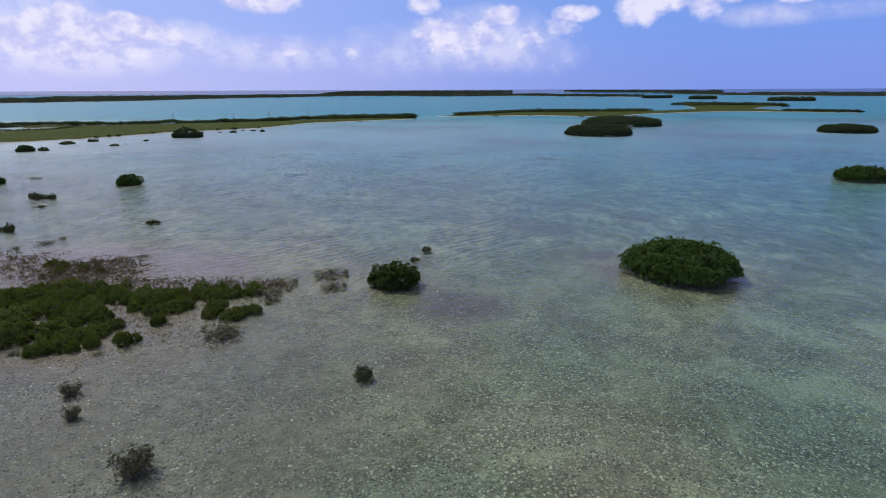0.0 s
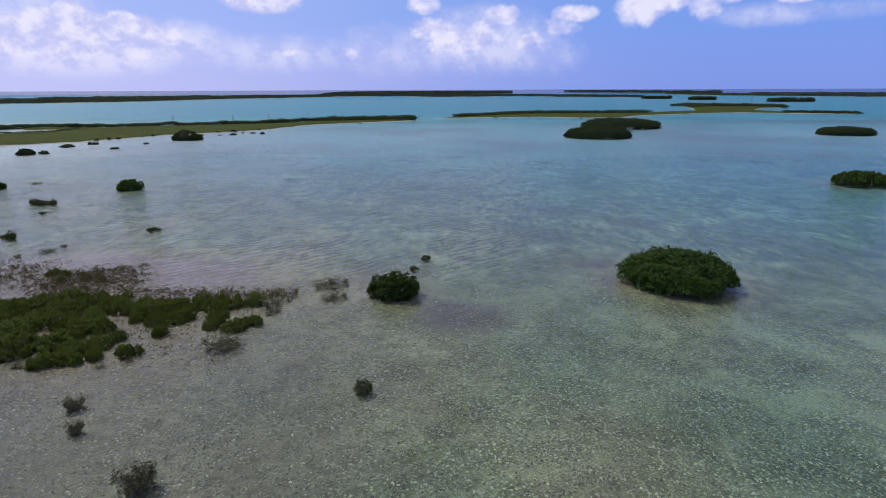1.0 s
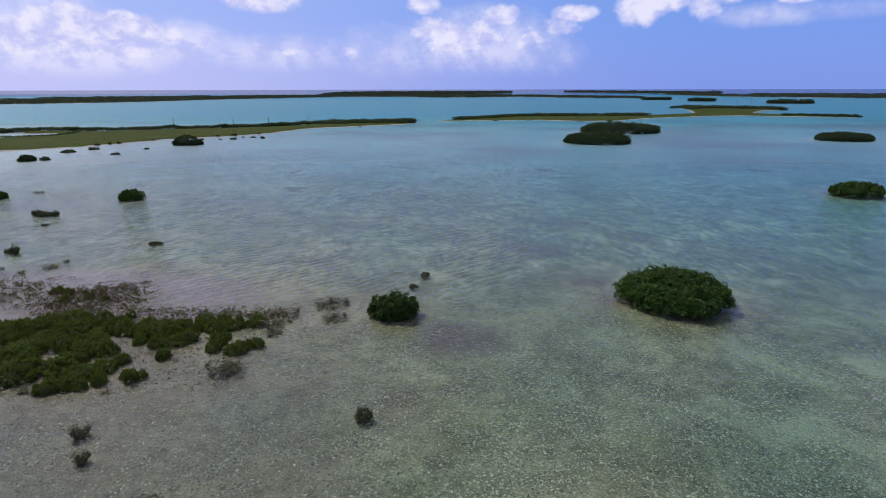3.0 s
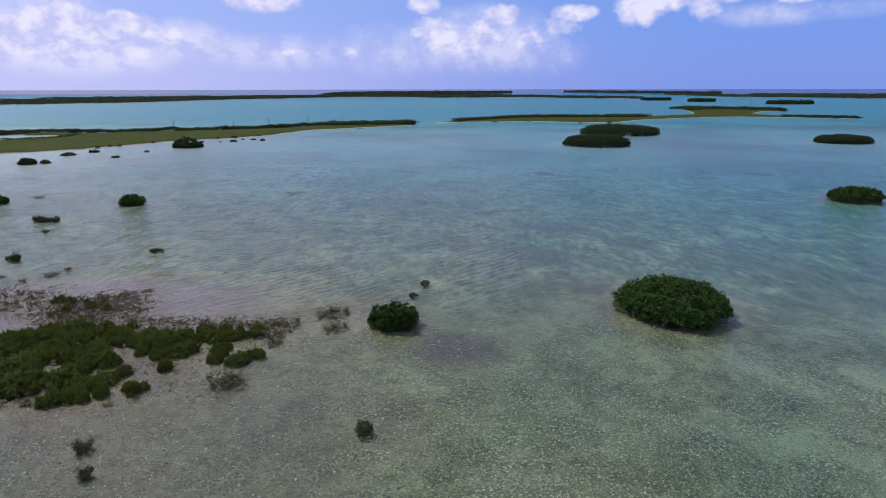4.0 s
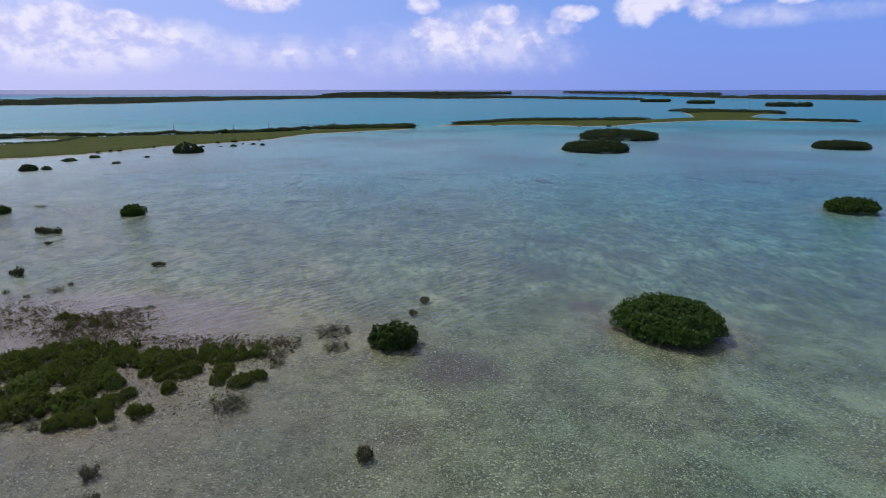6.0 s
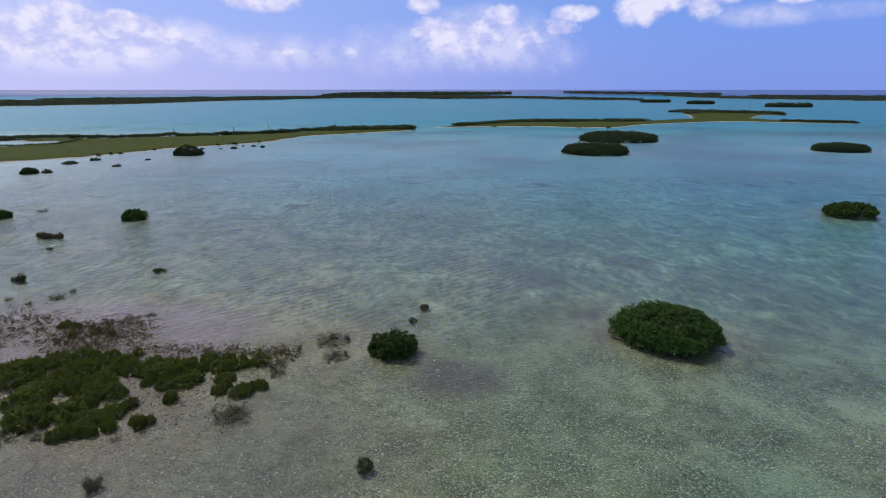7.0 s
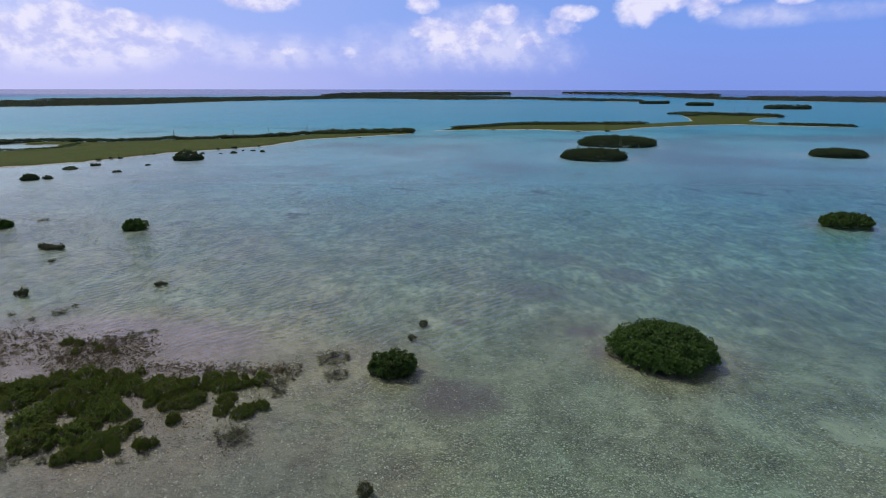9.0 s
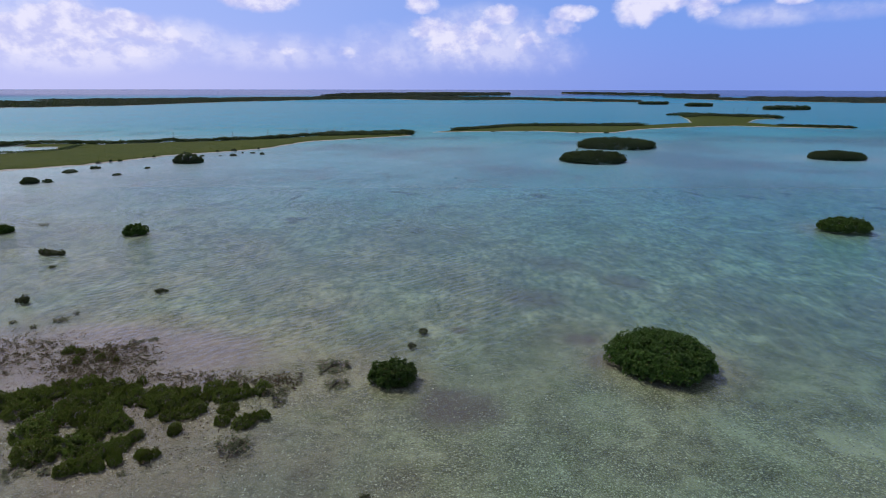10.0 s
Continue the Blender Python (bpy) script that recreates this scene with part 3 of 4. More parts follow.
def crown_mesh(name, a, b, h, clusters, leaves, size, mat, seed, lump=0.5, bulge=2.6, gap=0.0, per=16, rough=0.05, skew=0.0, under=0.0, upright=0.35):
    """A broad leafy mound: rounded lumps, each a bunch of leafy heads with dark gaps between; the rim may hang clear of the water."""
    rng = np.random.default_rng(seed)
    lumps = max(7, clusters // per)
    v = ((np.arange(lumps) + 0.5) / lumps) ** 0.62          # 0 top, 1 rim
    u = np.arange(lumps) * 2.39996 + rng.normal(0, 0.25, lumps)
    v = np.clip(v + rng.normal(0, 0.03, lumps), 0, 1)
    ring = np.sin(v * math.pi * 0.53) ** 0.95
    rise = np.maximum(np.cos(v * math.pi * 0.5), 0.0) ** (2 / bulge)
    radius = lump * rng.uniform(0.5, 1.0, lumps) * 0.62
    wide = 1 + 0.06 * rough_field(np.cos(u) * 3, np.sin(u) * 3, 3.0, seed) + rng.normal(0, rough, lumps)
    cx = np.cos(u) * ring * np.maximum(a - 0.6 * radius, 0.3 * a) * wide
    cy = np.sin(u) * ring * np.maximum(b - 0.6 * radius, 0.3 * b) * wide
    tall = 1 + 0.10 * rough_field(cx, cy, max(a, b) * 0.8, seed + 1) + rng.normal(0, 1.6 * rough, lumps)
    cz = np.maximum(rise * (h - 0.7 * radius) * tall, under + 0.25 * radius)
    nrm = np.stack([cx / (a * a), cy / (b * b), 0.15 / h + cz / (h * h)], 1)
    nrm /= np.linalg.norm(nrm, axis=1)[:, None] + 1e-9
    keep = rng.uniform(0, 1, lumps) >= gap
    centre, nrm, radius = np.stack([cx, cy, cz], 1)[keep], nrm[keep], radius[keep]
    around = int(2 * math.pi * max(a, b) / (lump * 0.42))     # low lumps all round the foot
    w = np.arange(around) * 2 * math.pi / around + rng.normal(0, 0.08, around)
    low = lump * rng.uniform(0.4, 0.85, around) * 0.62
    ragged = 1 + rng.normal(-0.02, rough, around)
    foot = np.stack([np.cos(w) * (a - 0.75 * low) * ragged, np.sin(w) * (b - 0.75 * low) * ragged, under + low * rng.uniform(0.2, 0.9, around)], 1)
    centre, radius = np.concatenate([centre, foot]), np.concatenate([radius, low])
    nrm = np.concatenate([nrm, np.stack([np.cos(w), np.sin(w), 0.25 + 0 * w], 1)])
    centre[:, 2] *= 1 + skew * centre[:, 0] / a
    heads = max(3, per // 5)                                   # leafy heads on each lump
    out = np.repeat(nrm, heads, 0) * 0.7 + rng.normal(0, 0.7, (len(centre) * heads, 3)) + np.array([0, 0, 0.15])
    out /= np.linalg.norm(out, axis=1)[:, None] + 1e-9
    reach = np.repeat(radius, heads)[:, None]
    head = np.repeat(centre, heads, 0) + out * reach * rng.uniform(0.7, 1.1, (len(out), 1))
    each = max(4, round(per / heads))
    dirs = np.repeat(out, each, 0) * 0.8 + rng.normal(0, 0.65, (len(out) * each, 3)) + np.array([0, 0, upright])
    dirs /= np.linalg.norm(dirs, axis=1)[:, None] + 1e-9
    pts = np.repeat(head, each, 0) + dirs * np.repeat(reach, each, 0) * rng.uniform(0.16, 0.44, (len(dirs), 1))
    floor = np.maximum(under * rng.uniform(0.5, 1.2, len(pts)), rng.uniform(0.02, 0.1, len(pts)) * min(h, 1.0))
    pts[:, 2] = np.maximum(pts[:, 2], floor)
    shoots = rng.choice(len(pts), max(4, int(len(pts) * min(0.03 + 1.0 * max(rough - 0.06, 0), 0.12))), replace=False)     # shoots that stand proud of the lumps
    lift = dirs[shoots] * 0.35 + np.array([0, 0, 0.75])
    proud = pts[shoots] + lift * size * rng.uniform(0.4, 1.5, (len(shoots), 1)) * min(1.0, 0.13 / size)
    pts, dirs = np.concatenate([pts, proud]), np.concatenate([dirs, lift])
    return mesh_from(name, *rosettes(pts, dirs, leaves, size, rng), [mat])


def tube(points, radii, sides=5):
    """A tapered tube along points."""
    verts, faces = [], []
    for k, (p, r) in enumerate(zip(points, radii)):
        ahead = Vector(points[min(k + 1, len(points) - 1)]) - Vector(points[max(k - 1, 0)])
        q = ahead.to_track_quat("Z", "Y")
        for s in range(sides):
            w = 2 * math.pi * s / sides
            verts.append(tuple(Vector(p) + q @ Vector((math.cos(w) * r, math.sin(w) * r, 0))))
    for k in range(len(points) - 1):
        for s in range(sides):
            t = (s + 1) % sides
            faces.append((k * sides + s, k * sides + t, (k + 1) * sides + t, (k + 1) * sides + s))
    faces.append(tuple(range((len(points) - 1) * sides, len(points) * sides)))
    return verts, faces


def joined(pieces):
    verts, faces = [], []
    for v, f in pieces:
        base = len(verts)
        verts += list(v)
        faces += [tuple(i + base for i in face) for face in f]
    return verts, faces


def limb_points(rng, start, end, sag, steps=5, wob=0.06):
    s, e = np.array(start, float), np.array(end, float)
    out = []
    for t in np.linspace(0, 1, steps):
        p = s + (e - s) * t + np.array([0, 0, sag * math.sin(math.pi * t)])
        if 0 < t < 1:
            p = p + rng.normal(0, wob, 3) * np.linalg.norm(e - s) * 0.5
        out.append(tuple(p))
    return out


def mangrove(name, a, b, h, clusters, leaves, size, mat, seed, stems=5, roots=0, bare=0.0, **shape):
    """A mangrove bush: stems forking under a leafy dome, with arching prop roots where they show."""
    rng = np.random.default_rng(seed + 500)
    bush = new(name)
    part("crown", crown_mesh("crown", a, b, h, clusters, leaves, size, mat, seed, **shape), bush)
    thick = 0.018 + 0.022 * h
    for _ in range(stems):
        w, r = rng.uniform(0, 6.28), rng.uniform(0.1, 0.45)
        foot = (math.cos(w) * r * a, math.sin(w) * r * b, -0.45)
        pieces = []
        for _ in range(3):
            w2, r2 = w + rng.normal(0, 0.5), rng.uniform(0.35, 0.85) + bare
            tip = (math.cos(w2) * r2 * a, math.sin(w2) * r2 * b, h * (rng.uniform(0.55, 0.85) + bare))
            pieces.append(tube(limb_points(rng, foot, tip, 0.1 * h), np.linspace(thick, thick * 0.3, 5)))
        part("stem", mesh_from("stem", *joined(pieces), [BARK]), bush)
    for _ in range(roots):
        w = rng.uniform(0, 6.28)
        rim = rng.uniform(0.85, 1.0)
        top = (math.cos(w) * a * 0.55, math.sin(w) * b * 0.55, h * 0.45)
        foot = (math.cos(w) * a * rim, math.sin(w) * b * rim, -0.4)
        part("prop_root", mesh_from("prop_root", *tube(limb_points(rng, top, foot, 0.22 * h, 6, 0.03), np.linspace(0.022, 0.014, 6)), [BARK]), bush)
    return bush


def sprout(name, a, h, twigs, leaves, size, mat, seed):
    """A small open plant: bare twigs out of the water with tufts of leaves at their tips."""
    rng = np.random.default_rng(seed)
    plant = new(name)
    pieces, tips, outs = [], [], []
    for _ in range(twigs):
        w, r = rng.uniform(0, 6.28), a * math.sqrt(rng.uniform(0.02, 1.0))
        tip = (math.cos(w) * r, math.sin(w) * r, h * rng.uniform(0.35, 1.0))
        pts = limb_points(rng, (tip[0] * 0.4, tip[1] * 0.4, -0.16), tip, 0.02, 5)
        pieces.append(tube(pts, np.linspace(0.012, 0.004, 5), 4))
        for q in (pts[-1], pts[-1], pts[-2]):
            tips.append(np.array(q) + rng.normal(0, 0.03, 3))
            outs.append((math.cos(w) * 0.6, math.sin(w) * 0.6, 0.6))
    tips = np.array(tips)
    tips[:, 2] = np.maximum(tips[:, 2], 0.03)
    part("stem", mesh_from("stem", *joined(pieces), [BARK]), plant)
    part("crown", mesh_from("crown", *rosettes(tips, np.array(outs), leaves, size, rng, 0.8), [mat]), plant)
    return plant


def at(x, y, z=0.0, turn=0.0, sx=1.0, sy=None, sz=None):
    return pose(x, y, z, 0, 0, turn) @ Matrix.Diagonal((sx, sx if sy is None else sy, sx if sz is None else sz, 1))


# ---- bushes that stand alone in the shallows
BUSHES = [  # x, y, half width, half depth, height, turn, rosettes, leaves, leaf size, stems, roots, shape, label
    (10.72, 25.3, 2.20, 2.15, 1.08, -12, 12500, 8, 0.088, 9, 26, dict(lump=0.72, per=32, rough=0.06, skew=0.10, under=0.18), "large round dark green mangrove bush standing in clear water"),
    (-2.05, 23.5, 0.92, 0.74, 0.66, 0, 2300, 8, 0.084, 7, 10, dict(lump=0.34, per=20, rough=0.14, bulge=4.5, under=0.05, upright=1.2), "small dense dark green mangrove bush in the shallows"),
    (38.2, 53.0, 2.1, 1.45, 0.90, -5, 2600, 8, 0.12, 6, 8, dict(lump=0.62, per=26, rough=0.09, under=0.08), "low oval mangrove bush alone in turquoise water"),
    (27.7, 106.0, 5.5, 4.4, 1.45, 0, 8000, 8, 0.17, 7, 8, dict(lump=1.1, per=30, rough=0.05), "broad flat-topped mangrove clump in open water"),
    (39.4, 132.0, 8.0, 6.0, 1.65, -4, 9500, 8, 0.19, 8, 8, dict(lump=1.3, per=30, rough=0.05), "long flat-topped mangrove clump behind another one"),
    (75.2, 110.4, 4.75, 3.5, 1.1, 0, 6500, 8, 0.165, 7, 8, dict(lump=1.0, per=30, rough=0.05), "low elongated mangrove clump in open water"),
]
BUSHES += [
    (-27.9, 51.0, 0.94, 0.8, 0.68, 0, 900, 8, 0.11, 5, 4, dict(lump=0.42, per=20, rough=0.08, under=0.05), "compact dark mangrove bush on the shallow flat"),
    (-40.5, 51.6, 0.8, 0.7, 0.45, 0, 600, 8, 0.12, 4, 0, dict(lump=0.36, per=18, rough=0.1), "low dark mangrove bush on the shallow flat"),
    (-45.2, 103.0, 2.3, 1.7, 1.3, 0, 1100, 8, 0.19, 5, 0, dict(lump=0.7, per=22, rough=0.07), "dark rounded mangrove bush off the marsh shore"),
    (-57.3, 79.6, 0.95, 0.85, 0.6, 0, 420, 8, 0.16, 4, 0, dict(lump=0.45, per=18, rough=0.07, bulge=4.0), "dark flat-topped mangrove bush off the marsh shore"),
]
for i, (x, y, a, b, h, turn, clusters, leaves, size, stems, roots, shape, label) in enumerate(BUSHES):
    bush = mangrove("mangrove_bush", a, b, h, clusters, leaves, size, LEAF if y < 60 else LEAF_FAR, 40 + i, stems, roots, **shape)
    bush.matrix_world = at(x, y, 0, turn)
    tagged(bush, label, "bush")

# ---- small patterns to copy
low_shrubs = [mangrove("mangrove_shrub", 0.86, 0.80, 0.46, 850, 7, 0.082, LEAF_LOW, 70 + i, 7, 0, bare=0.12, lump=0.36, gap=0.22, per=20, rough=0.15, upright=0.6) for i in range(6)]
sparse_shrubs = [sprout("sparse_mangrove_shrub", 0.42, 0.5, 40, 6, 0.078, LEAF_SPARSE, 80 + i) for i in range(3)]
saplings = [mangrove("mangrove_sapling", 0.32, 0.29, 0.36, 80, 6, 0.072, LEAF_SPARSE, 85 + i, 4, 0, bare=0.1, lump=0.24, per=10, rough=0.2, gap=0.3) for i in range(3)]
seedlings = [sprout("mangrove_seedling", 0.16, 0.17, 5, 5, 0.07, LEAF_DRY, 90 + i) for i in range(4)]
far_shrubs = [mangrove("shore_shrub", 1.0, 0.9, 0.85, 220, 6, 0.20, LEAF_FAR, 100 + i, 3, 0, lump=0.7, rough=0.1) for i in range(3)]
used_once = set()


def place_copy(patterns, m, label, category, group):
    """The first use of a pattern is the pattern itself, later ones are copies."""
    fresh = [p for p in patterns if p.name not in used_once]
    ob = fresh[0] if fresh else random.choice(patterns)
    if ob.name in used_once:
        ob = copy_thing(ob, m)
    else:
        used_once.add(ob.name)
        ob.matrix_basis = m
    return tagged(ob, label, category, group)


# ---- the thicket on the shoal: shrub by shrub
# x, y, size of each shrub
THICKET_FRONT = [
    (-14.6, 18.0, 0.96), (-14.4, 18.4, 0.59), (-15.5, 19.1, 0.88), (-15.6, 19.9, 0.84), (-17.1, 20.7, 0.79), (-13.4, 18.4, 0.82), (-13.3, 18.9, 0.87),
    (-12.2, 18.1, 0.84), (-11.8, 18.5, 0.79), (-11.7, 17.8, 0.51), (-11.5, 19.0, 0.47), (-12.8, 17.1, 0.8), (-12.4, 17.3, 0.62), (-13.1, 16.9, 0.37), (-10.75, 17.9, 0.36), (-10.3, 17.95, 0.38), (-10.2, 19.3, 0.36),
]
THICKET_MIDDLE = [
    (-14.7, 20.3, 0.78), (-14.1, 20.1, 0.62), (-15.6, 20.7, 0.71), (-13.2, 19.8, 0.84), (-12.6, 19.9, 0.84), (-13.3, 20.6, 0.87), (-14.0, 20.7, 0.59),
    (-10.9, 20.4, 0.82), (-10.3, 20.6, 0.86), (-10.0, 21.0, 0.64), (-11.7, 20.7, 0.51), (-10.2, 19.5, 0.34), (-10.8, 21.3, 0.81), (-11.6, 21.5, 0.9),
]
THICKET_BACK = [
    (-18.2, 21.4, 0.98), (-17.9, 21.8, 0.91), (-17.2, 21.8, 0.91), (-16.7, 22.1, 0.92), (-16.1, 22.4, 1.01), (-15.6, 22.8, 0.94), (-15.4, 21.6, 0.82),
    (-14.7, 21.6, 0.82), (-14.5, 22.2, 0.92), (-13.7, 21.5, 0.82), (-13.6, 22.2, 0.84), (-12.9, 21.8, 0.83), (-12.2, 21.5, 0.69), (-12.2, 22.4, 0.59),
    (-10.6, 22.0, 0.54), (-15.7, 21.3, 0.57), (-16.4, 21.2, 0.56), (-16.8, 23.0, 0.65), (-15.1, 23.0, 0.74), (-14.3, 22.9, 0.69), (-13.5, 22.7, 0.64),
    (-17.5, 22.5, 0.55), (-18.0, 22.2, 0.5),
    (-18.6, 26.4, 0.55), (-17.9, 26.2, 0.42), (-17.2, 26.3, 0.34), (-16.6, 25.6, 0.36), (-15.7, 25.4, 0.30), (-17.5, 25.2, 0.32), (-18.6, 21.3, 1.0), (-19.8, 21.6, 1.1), (-19.2, 20.2, 0.9), (-20.6, 20.9, 1.1),
]
THICKET_END = [
    (-9.9, 21.9, 0.66), (-9.3, 22.0, 0.83), (-8.7, 22.1, 0.67), (-7.8, 22.6, 0.64), (-8.2, 22.2, 0.38), (-8.7, 21.0, 0.6), (-8.6, 20.1, 0.69),
    (-7.7, 20.0, 0.65), (-7.4, 20.4, 0.35), (-7.1, 20.5, 0.43), (-11.5, 22.3, 0.55), (-10.7, 22.6, 0.47), (-9.9, 22.6, 0.51), (-9.2, 22.8, 0.43),
]
THICKET = [(x, y, r, random.uniform(0.85, 1.15)) for x, y, r in THICKET_FRONT + THICKET_MIDDLE + THICKET_BACK + [(x, y, r * 1.15) for x, y, r in THICKET_END]]
for x, y, r, tall in THICKET[::3]:
    w = random.uniform(0, 6.28)
    THICKET.append((x + math.cos(w) * r * 0.9, y + math.sin(w) * r * 0.8, random.uniform(0.22, 0.36), random.uniform(0.9, 1.3)))
for x, y, r, tall in THICKET:
    place_copy(low_shrubs, at(x, y, -0.02, random.uniform(0, 360), r * 0.88, r * random.uniform(0.75, 0.95), tall * (0.42 + 0.45 * r)),
               "low bushy green mangrove shrub in a thicket on a mud shoal", "shrub", "mangrove thicket")

SPARSE = [  # x, y, half width, height
    (-7.55, 18.4, 0.75, 0.55), (-11.45, 19.1, 0.4, 0.4), (-7.1, 22.3, 0.6, 0.45),
    (-5.05, 24.8, 0.62, 0.55), (-4.6, 23.1, 0.42, 0.45), 
    (-38.5, 54.4, 0.5, 0.4), (-22.6, 29.5, 0.35, 0.4),
    (-24.2, 30.2, 0.35, 0.35), (-21.7, 30.6, 0.35, 0.35), (-21.4, 31.5, 0.3, 0.45), (-15.1, 27.9, 0.45, 0.3), (-15.8, 27.5, 0.4, 0.3),
    (-6.7, 21.5, 0.5, 0.4), (-14.8, 16.9, 0.4, 0.4), (-13.6, 17.0, 0.4, 0.35), (-10.9, 16.9, 0.15, 0.18),
]
for x, y, r, tall in SPARSE:
    place_copy(sparse_shrubs, at(x, y, -0.02, random.uniform(0, 360), r / 0.50, r / 0.50, tall / 0.85),
               "small sparse grey-green mangrove plant in shallow water", "shrub", "sparse mangrove plants")

twiggy_plants = [sprout("twiggy_mangrove_plant", 0.42, 0.44, 95, 6, 0.062, LEAF_TWIGGY, 84 + i) for i in range(2)]
for x, y, size in ((-6.75, 11.1, 1.0), (-10.25, 14.5, 0.64), (-9.5, 13.3, 0.52)):
    place_copy(twiggy_plants, at(x, y, -0.04, random.uniform(0, 360), size), "dark twiggy mangrove plant with purplish-brown and green leaves", "shrub", "twiggy plants")

SAPLINGS = [  # x, y, half width, height
    (-0.87, 29.0, 0.26, 0.24), (-1.42, 27.2, 0.22, 0.20), (-2.3, 15.4, 0.28, 0.38),
    (-28.8, 40.7, 0.45, 0.35), (-18.55, 35.5, 0.24, 0.34), (-18.25, 35.6, 0.2, 0.42), (-17.95, 35.5, 0.22, 0.36), (-18.3, 35.3, 0.22, 0.3), (-26.3, 33.7, 0.45, 0.45), (-25.8, 33.5, 0.4, 0.6), (-31.9, 44.4, 0.55, 0.55), (-31.3, 44.1, 0.5, 0.45),
    (-30.8, 44.3, 0.55, 0.5), (-30.3, 44.2, 0.4, 0.5), (-31.5, 44.7, 0.5, 0.5), (-11.4, 19.1, 0.32, 0.35), (-7.3, 18.6, 0.35, 0.4),
]
for x, y, r, tall in SAPLINGS:
    place_copy(saplings, at(x, y, -0.02, random.uniform(0, 360), r / 0.40, r / 0.40, tall / 0.42),
               "small leafy grey-green mangrove sapling in ankle-deep water", "shrub", "mangrove saplings")

placed = 0
while placed < 290:
    x, y = random.uniform(-25, -6.3), random.uniform(22.5, 28.6)
    edge = max(1 - ((x + 16.2) / 2.8) ** 2 - ((y - 25.3) / 2.4) ** 2, 0.6 * (1 - ((x + 21.3) / 3.2) ** 2 - ((y - 25.9) / 2.6) ** 2))
    strip = 1 - abs(y - 23.4) / 0.9 if x > -13 else -1
    if random.random() < max(edge, strip) * 0.9 + 0.02:
        s = random.uniform(0.5, 1.15)
        place_copy(seedlings, at(x, y, -0.03, random.uniform(0, 360), s), "thin reddish-brown mangrove seedling on the shoal", "seedling", "shoal seedlings")
        placed += 1


def seedling_stuff(count, seed):
    """The finest seedlings and dry shoots over the shoal, too many to count."""
    rng = np.random.default_rng(seed)
    x, y = rng.uniform(-27, -6.2, count * 8), rng.uniform(17.0, 29.5, count * 8)
    edge = np.maximum(1.1 - ((x + 16.2) / 2.9) ** 2 - ((y - 25.2) / 2.5) ** 2, 0.45 * (1 - ((x + 21.3) / 3.6) ** 2 - ((y - 25.9) / 2.9) ** 2)) + 0.35 * rough_field(x, y, 1.8, 9)
    strip = np.where(x > -14, 1 - np.abs(y - 23.5 + 0.03 * (x + 10)) / 0.8, -1)
    keep = np.flatnonzero(rng.uniform(0, 1, len(x)) < np.maximum(np.maximum(edge, strip), np.where((x > -20) & (x < -7) & (y < 23), 0.12, 0)) * 0.8)[:count]
    pts = np.stack([x, y, rng.uniform(0.01, 0.20, len(x))], 1)[keep]
    ob = new("dry_shoots", mesh_from("dry_shoots", *rosettes(pts, np.tile([0, 0, 1.0], (len(pts), 1)), 5, 0.075, rng, 0.1, slim=0.35), [LEAF_DRY]))
    return tagged(ob, "reddish-brown dry shoots scattered over the mud shoal", "seedlings", kind="stuff")


seedling_stuff(5000, 17)

# ---- the marsh shores: shrubs, bare trees, grass
SHORE = [  # x, y, half width, height: shrubs standing off the shore
    (-55.3, 80.4, 0.65, 0.55), (-58.4, 90.4, 1.1, 0.5), (-57.0, 94.8, 0.8, 0.5), (-49.4, 87.4, 0.75, 0.75), (-48.6, 95.2, 0.8, 0.6),
    (-41.0, 114.0, 0.8, 0.9), (-40.6, 118.3, 0.5, 0.5), (-38.5, 118.2, 0.9, 0.6), (-36.0, 116.2, 0.9, 0.9), (-43.2, 113.0, 0.4, 0.4),
    (-21.5, 150.5, 0.5, 0.5), (-46.5, 112.5, 0.8, 0.7), (40.2, 174.5, 1.1, 0.6), (49.0, 174.8, 1.4, 0.9), (15.5, 179.5, 1.2, 0.6), (26, 181.5, 0.7, 0.4),
]


def along(points, count, jitter):
    pts = np.asarray(points, float)
    seg = np.hypot(*np.diff(pts, axis=0).T)
    total = np.concatenate([[0], np.cumsum(seg)])
    for _ in range(count):
        s = random.uniform(0, total[-1])
        k = min(int(np.searchsorted(total, s)) - 1, len(seg) - 1)
        k = max(k, 0)
        p = pts[k] + (pts[k + 1] - pts[k]) * (s - total[k]) / seg[k]
        yield p[0] + random.gauss(0, jitter), p[1] + random.gauss(0, jitter)


for x, y, r, tall in SHORE:
    place_copy(far_shrubs, at(x, y, -0.02, random.uniform(0, 360), r * 0.8, r * 0.8, tall * 0.75 / 0.85), "small dark mangrove shrub at the marsh edge", "shrub", "shore shrubs")
BANK_LINES = [  # line, single shrubs, spread, radius, height, tufts of continuous scrub
    ([(-146, 120), (-102, 131.7), (-92, 134.7), (-77, 133.7), (-67, 138.7), (-55, 142.7), (-42.8, 149.7), (-32, 162.5)], 46, 0.7, 1.0, 0.8, 5200),
    ([(-32.5, 160), (-21.2, 164), (-10.0, 168.3)], 22, 2.0, 1.3, 1.0, 2600),
    ([(-13, 168.8), (-9.6, 166)], 6, 0.7, 1.2, 0.9, 300),
    ([(-115, 112), (-94, 113), (-84, 115), (-78.5, 120), (-80.5, 129)], 10, 0.8, 0.6, 0.25, 500),
]
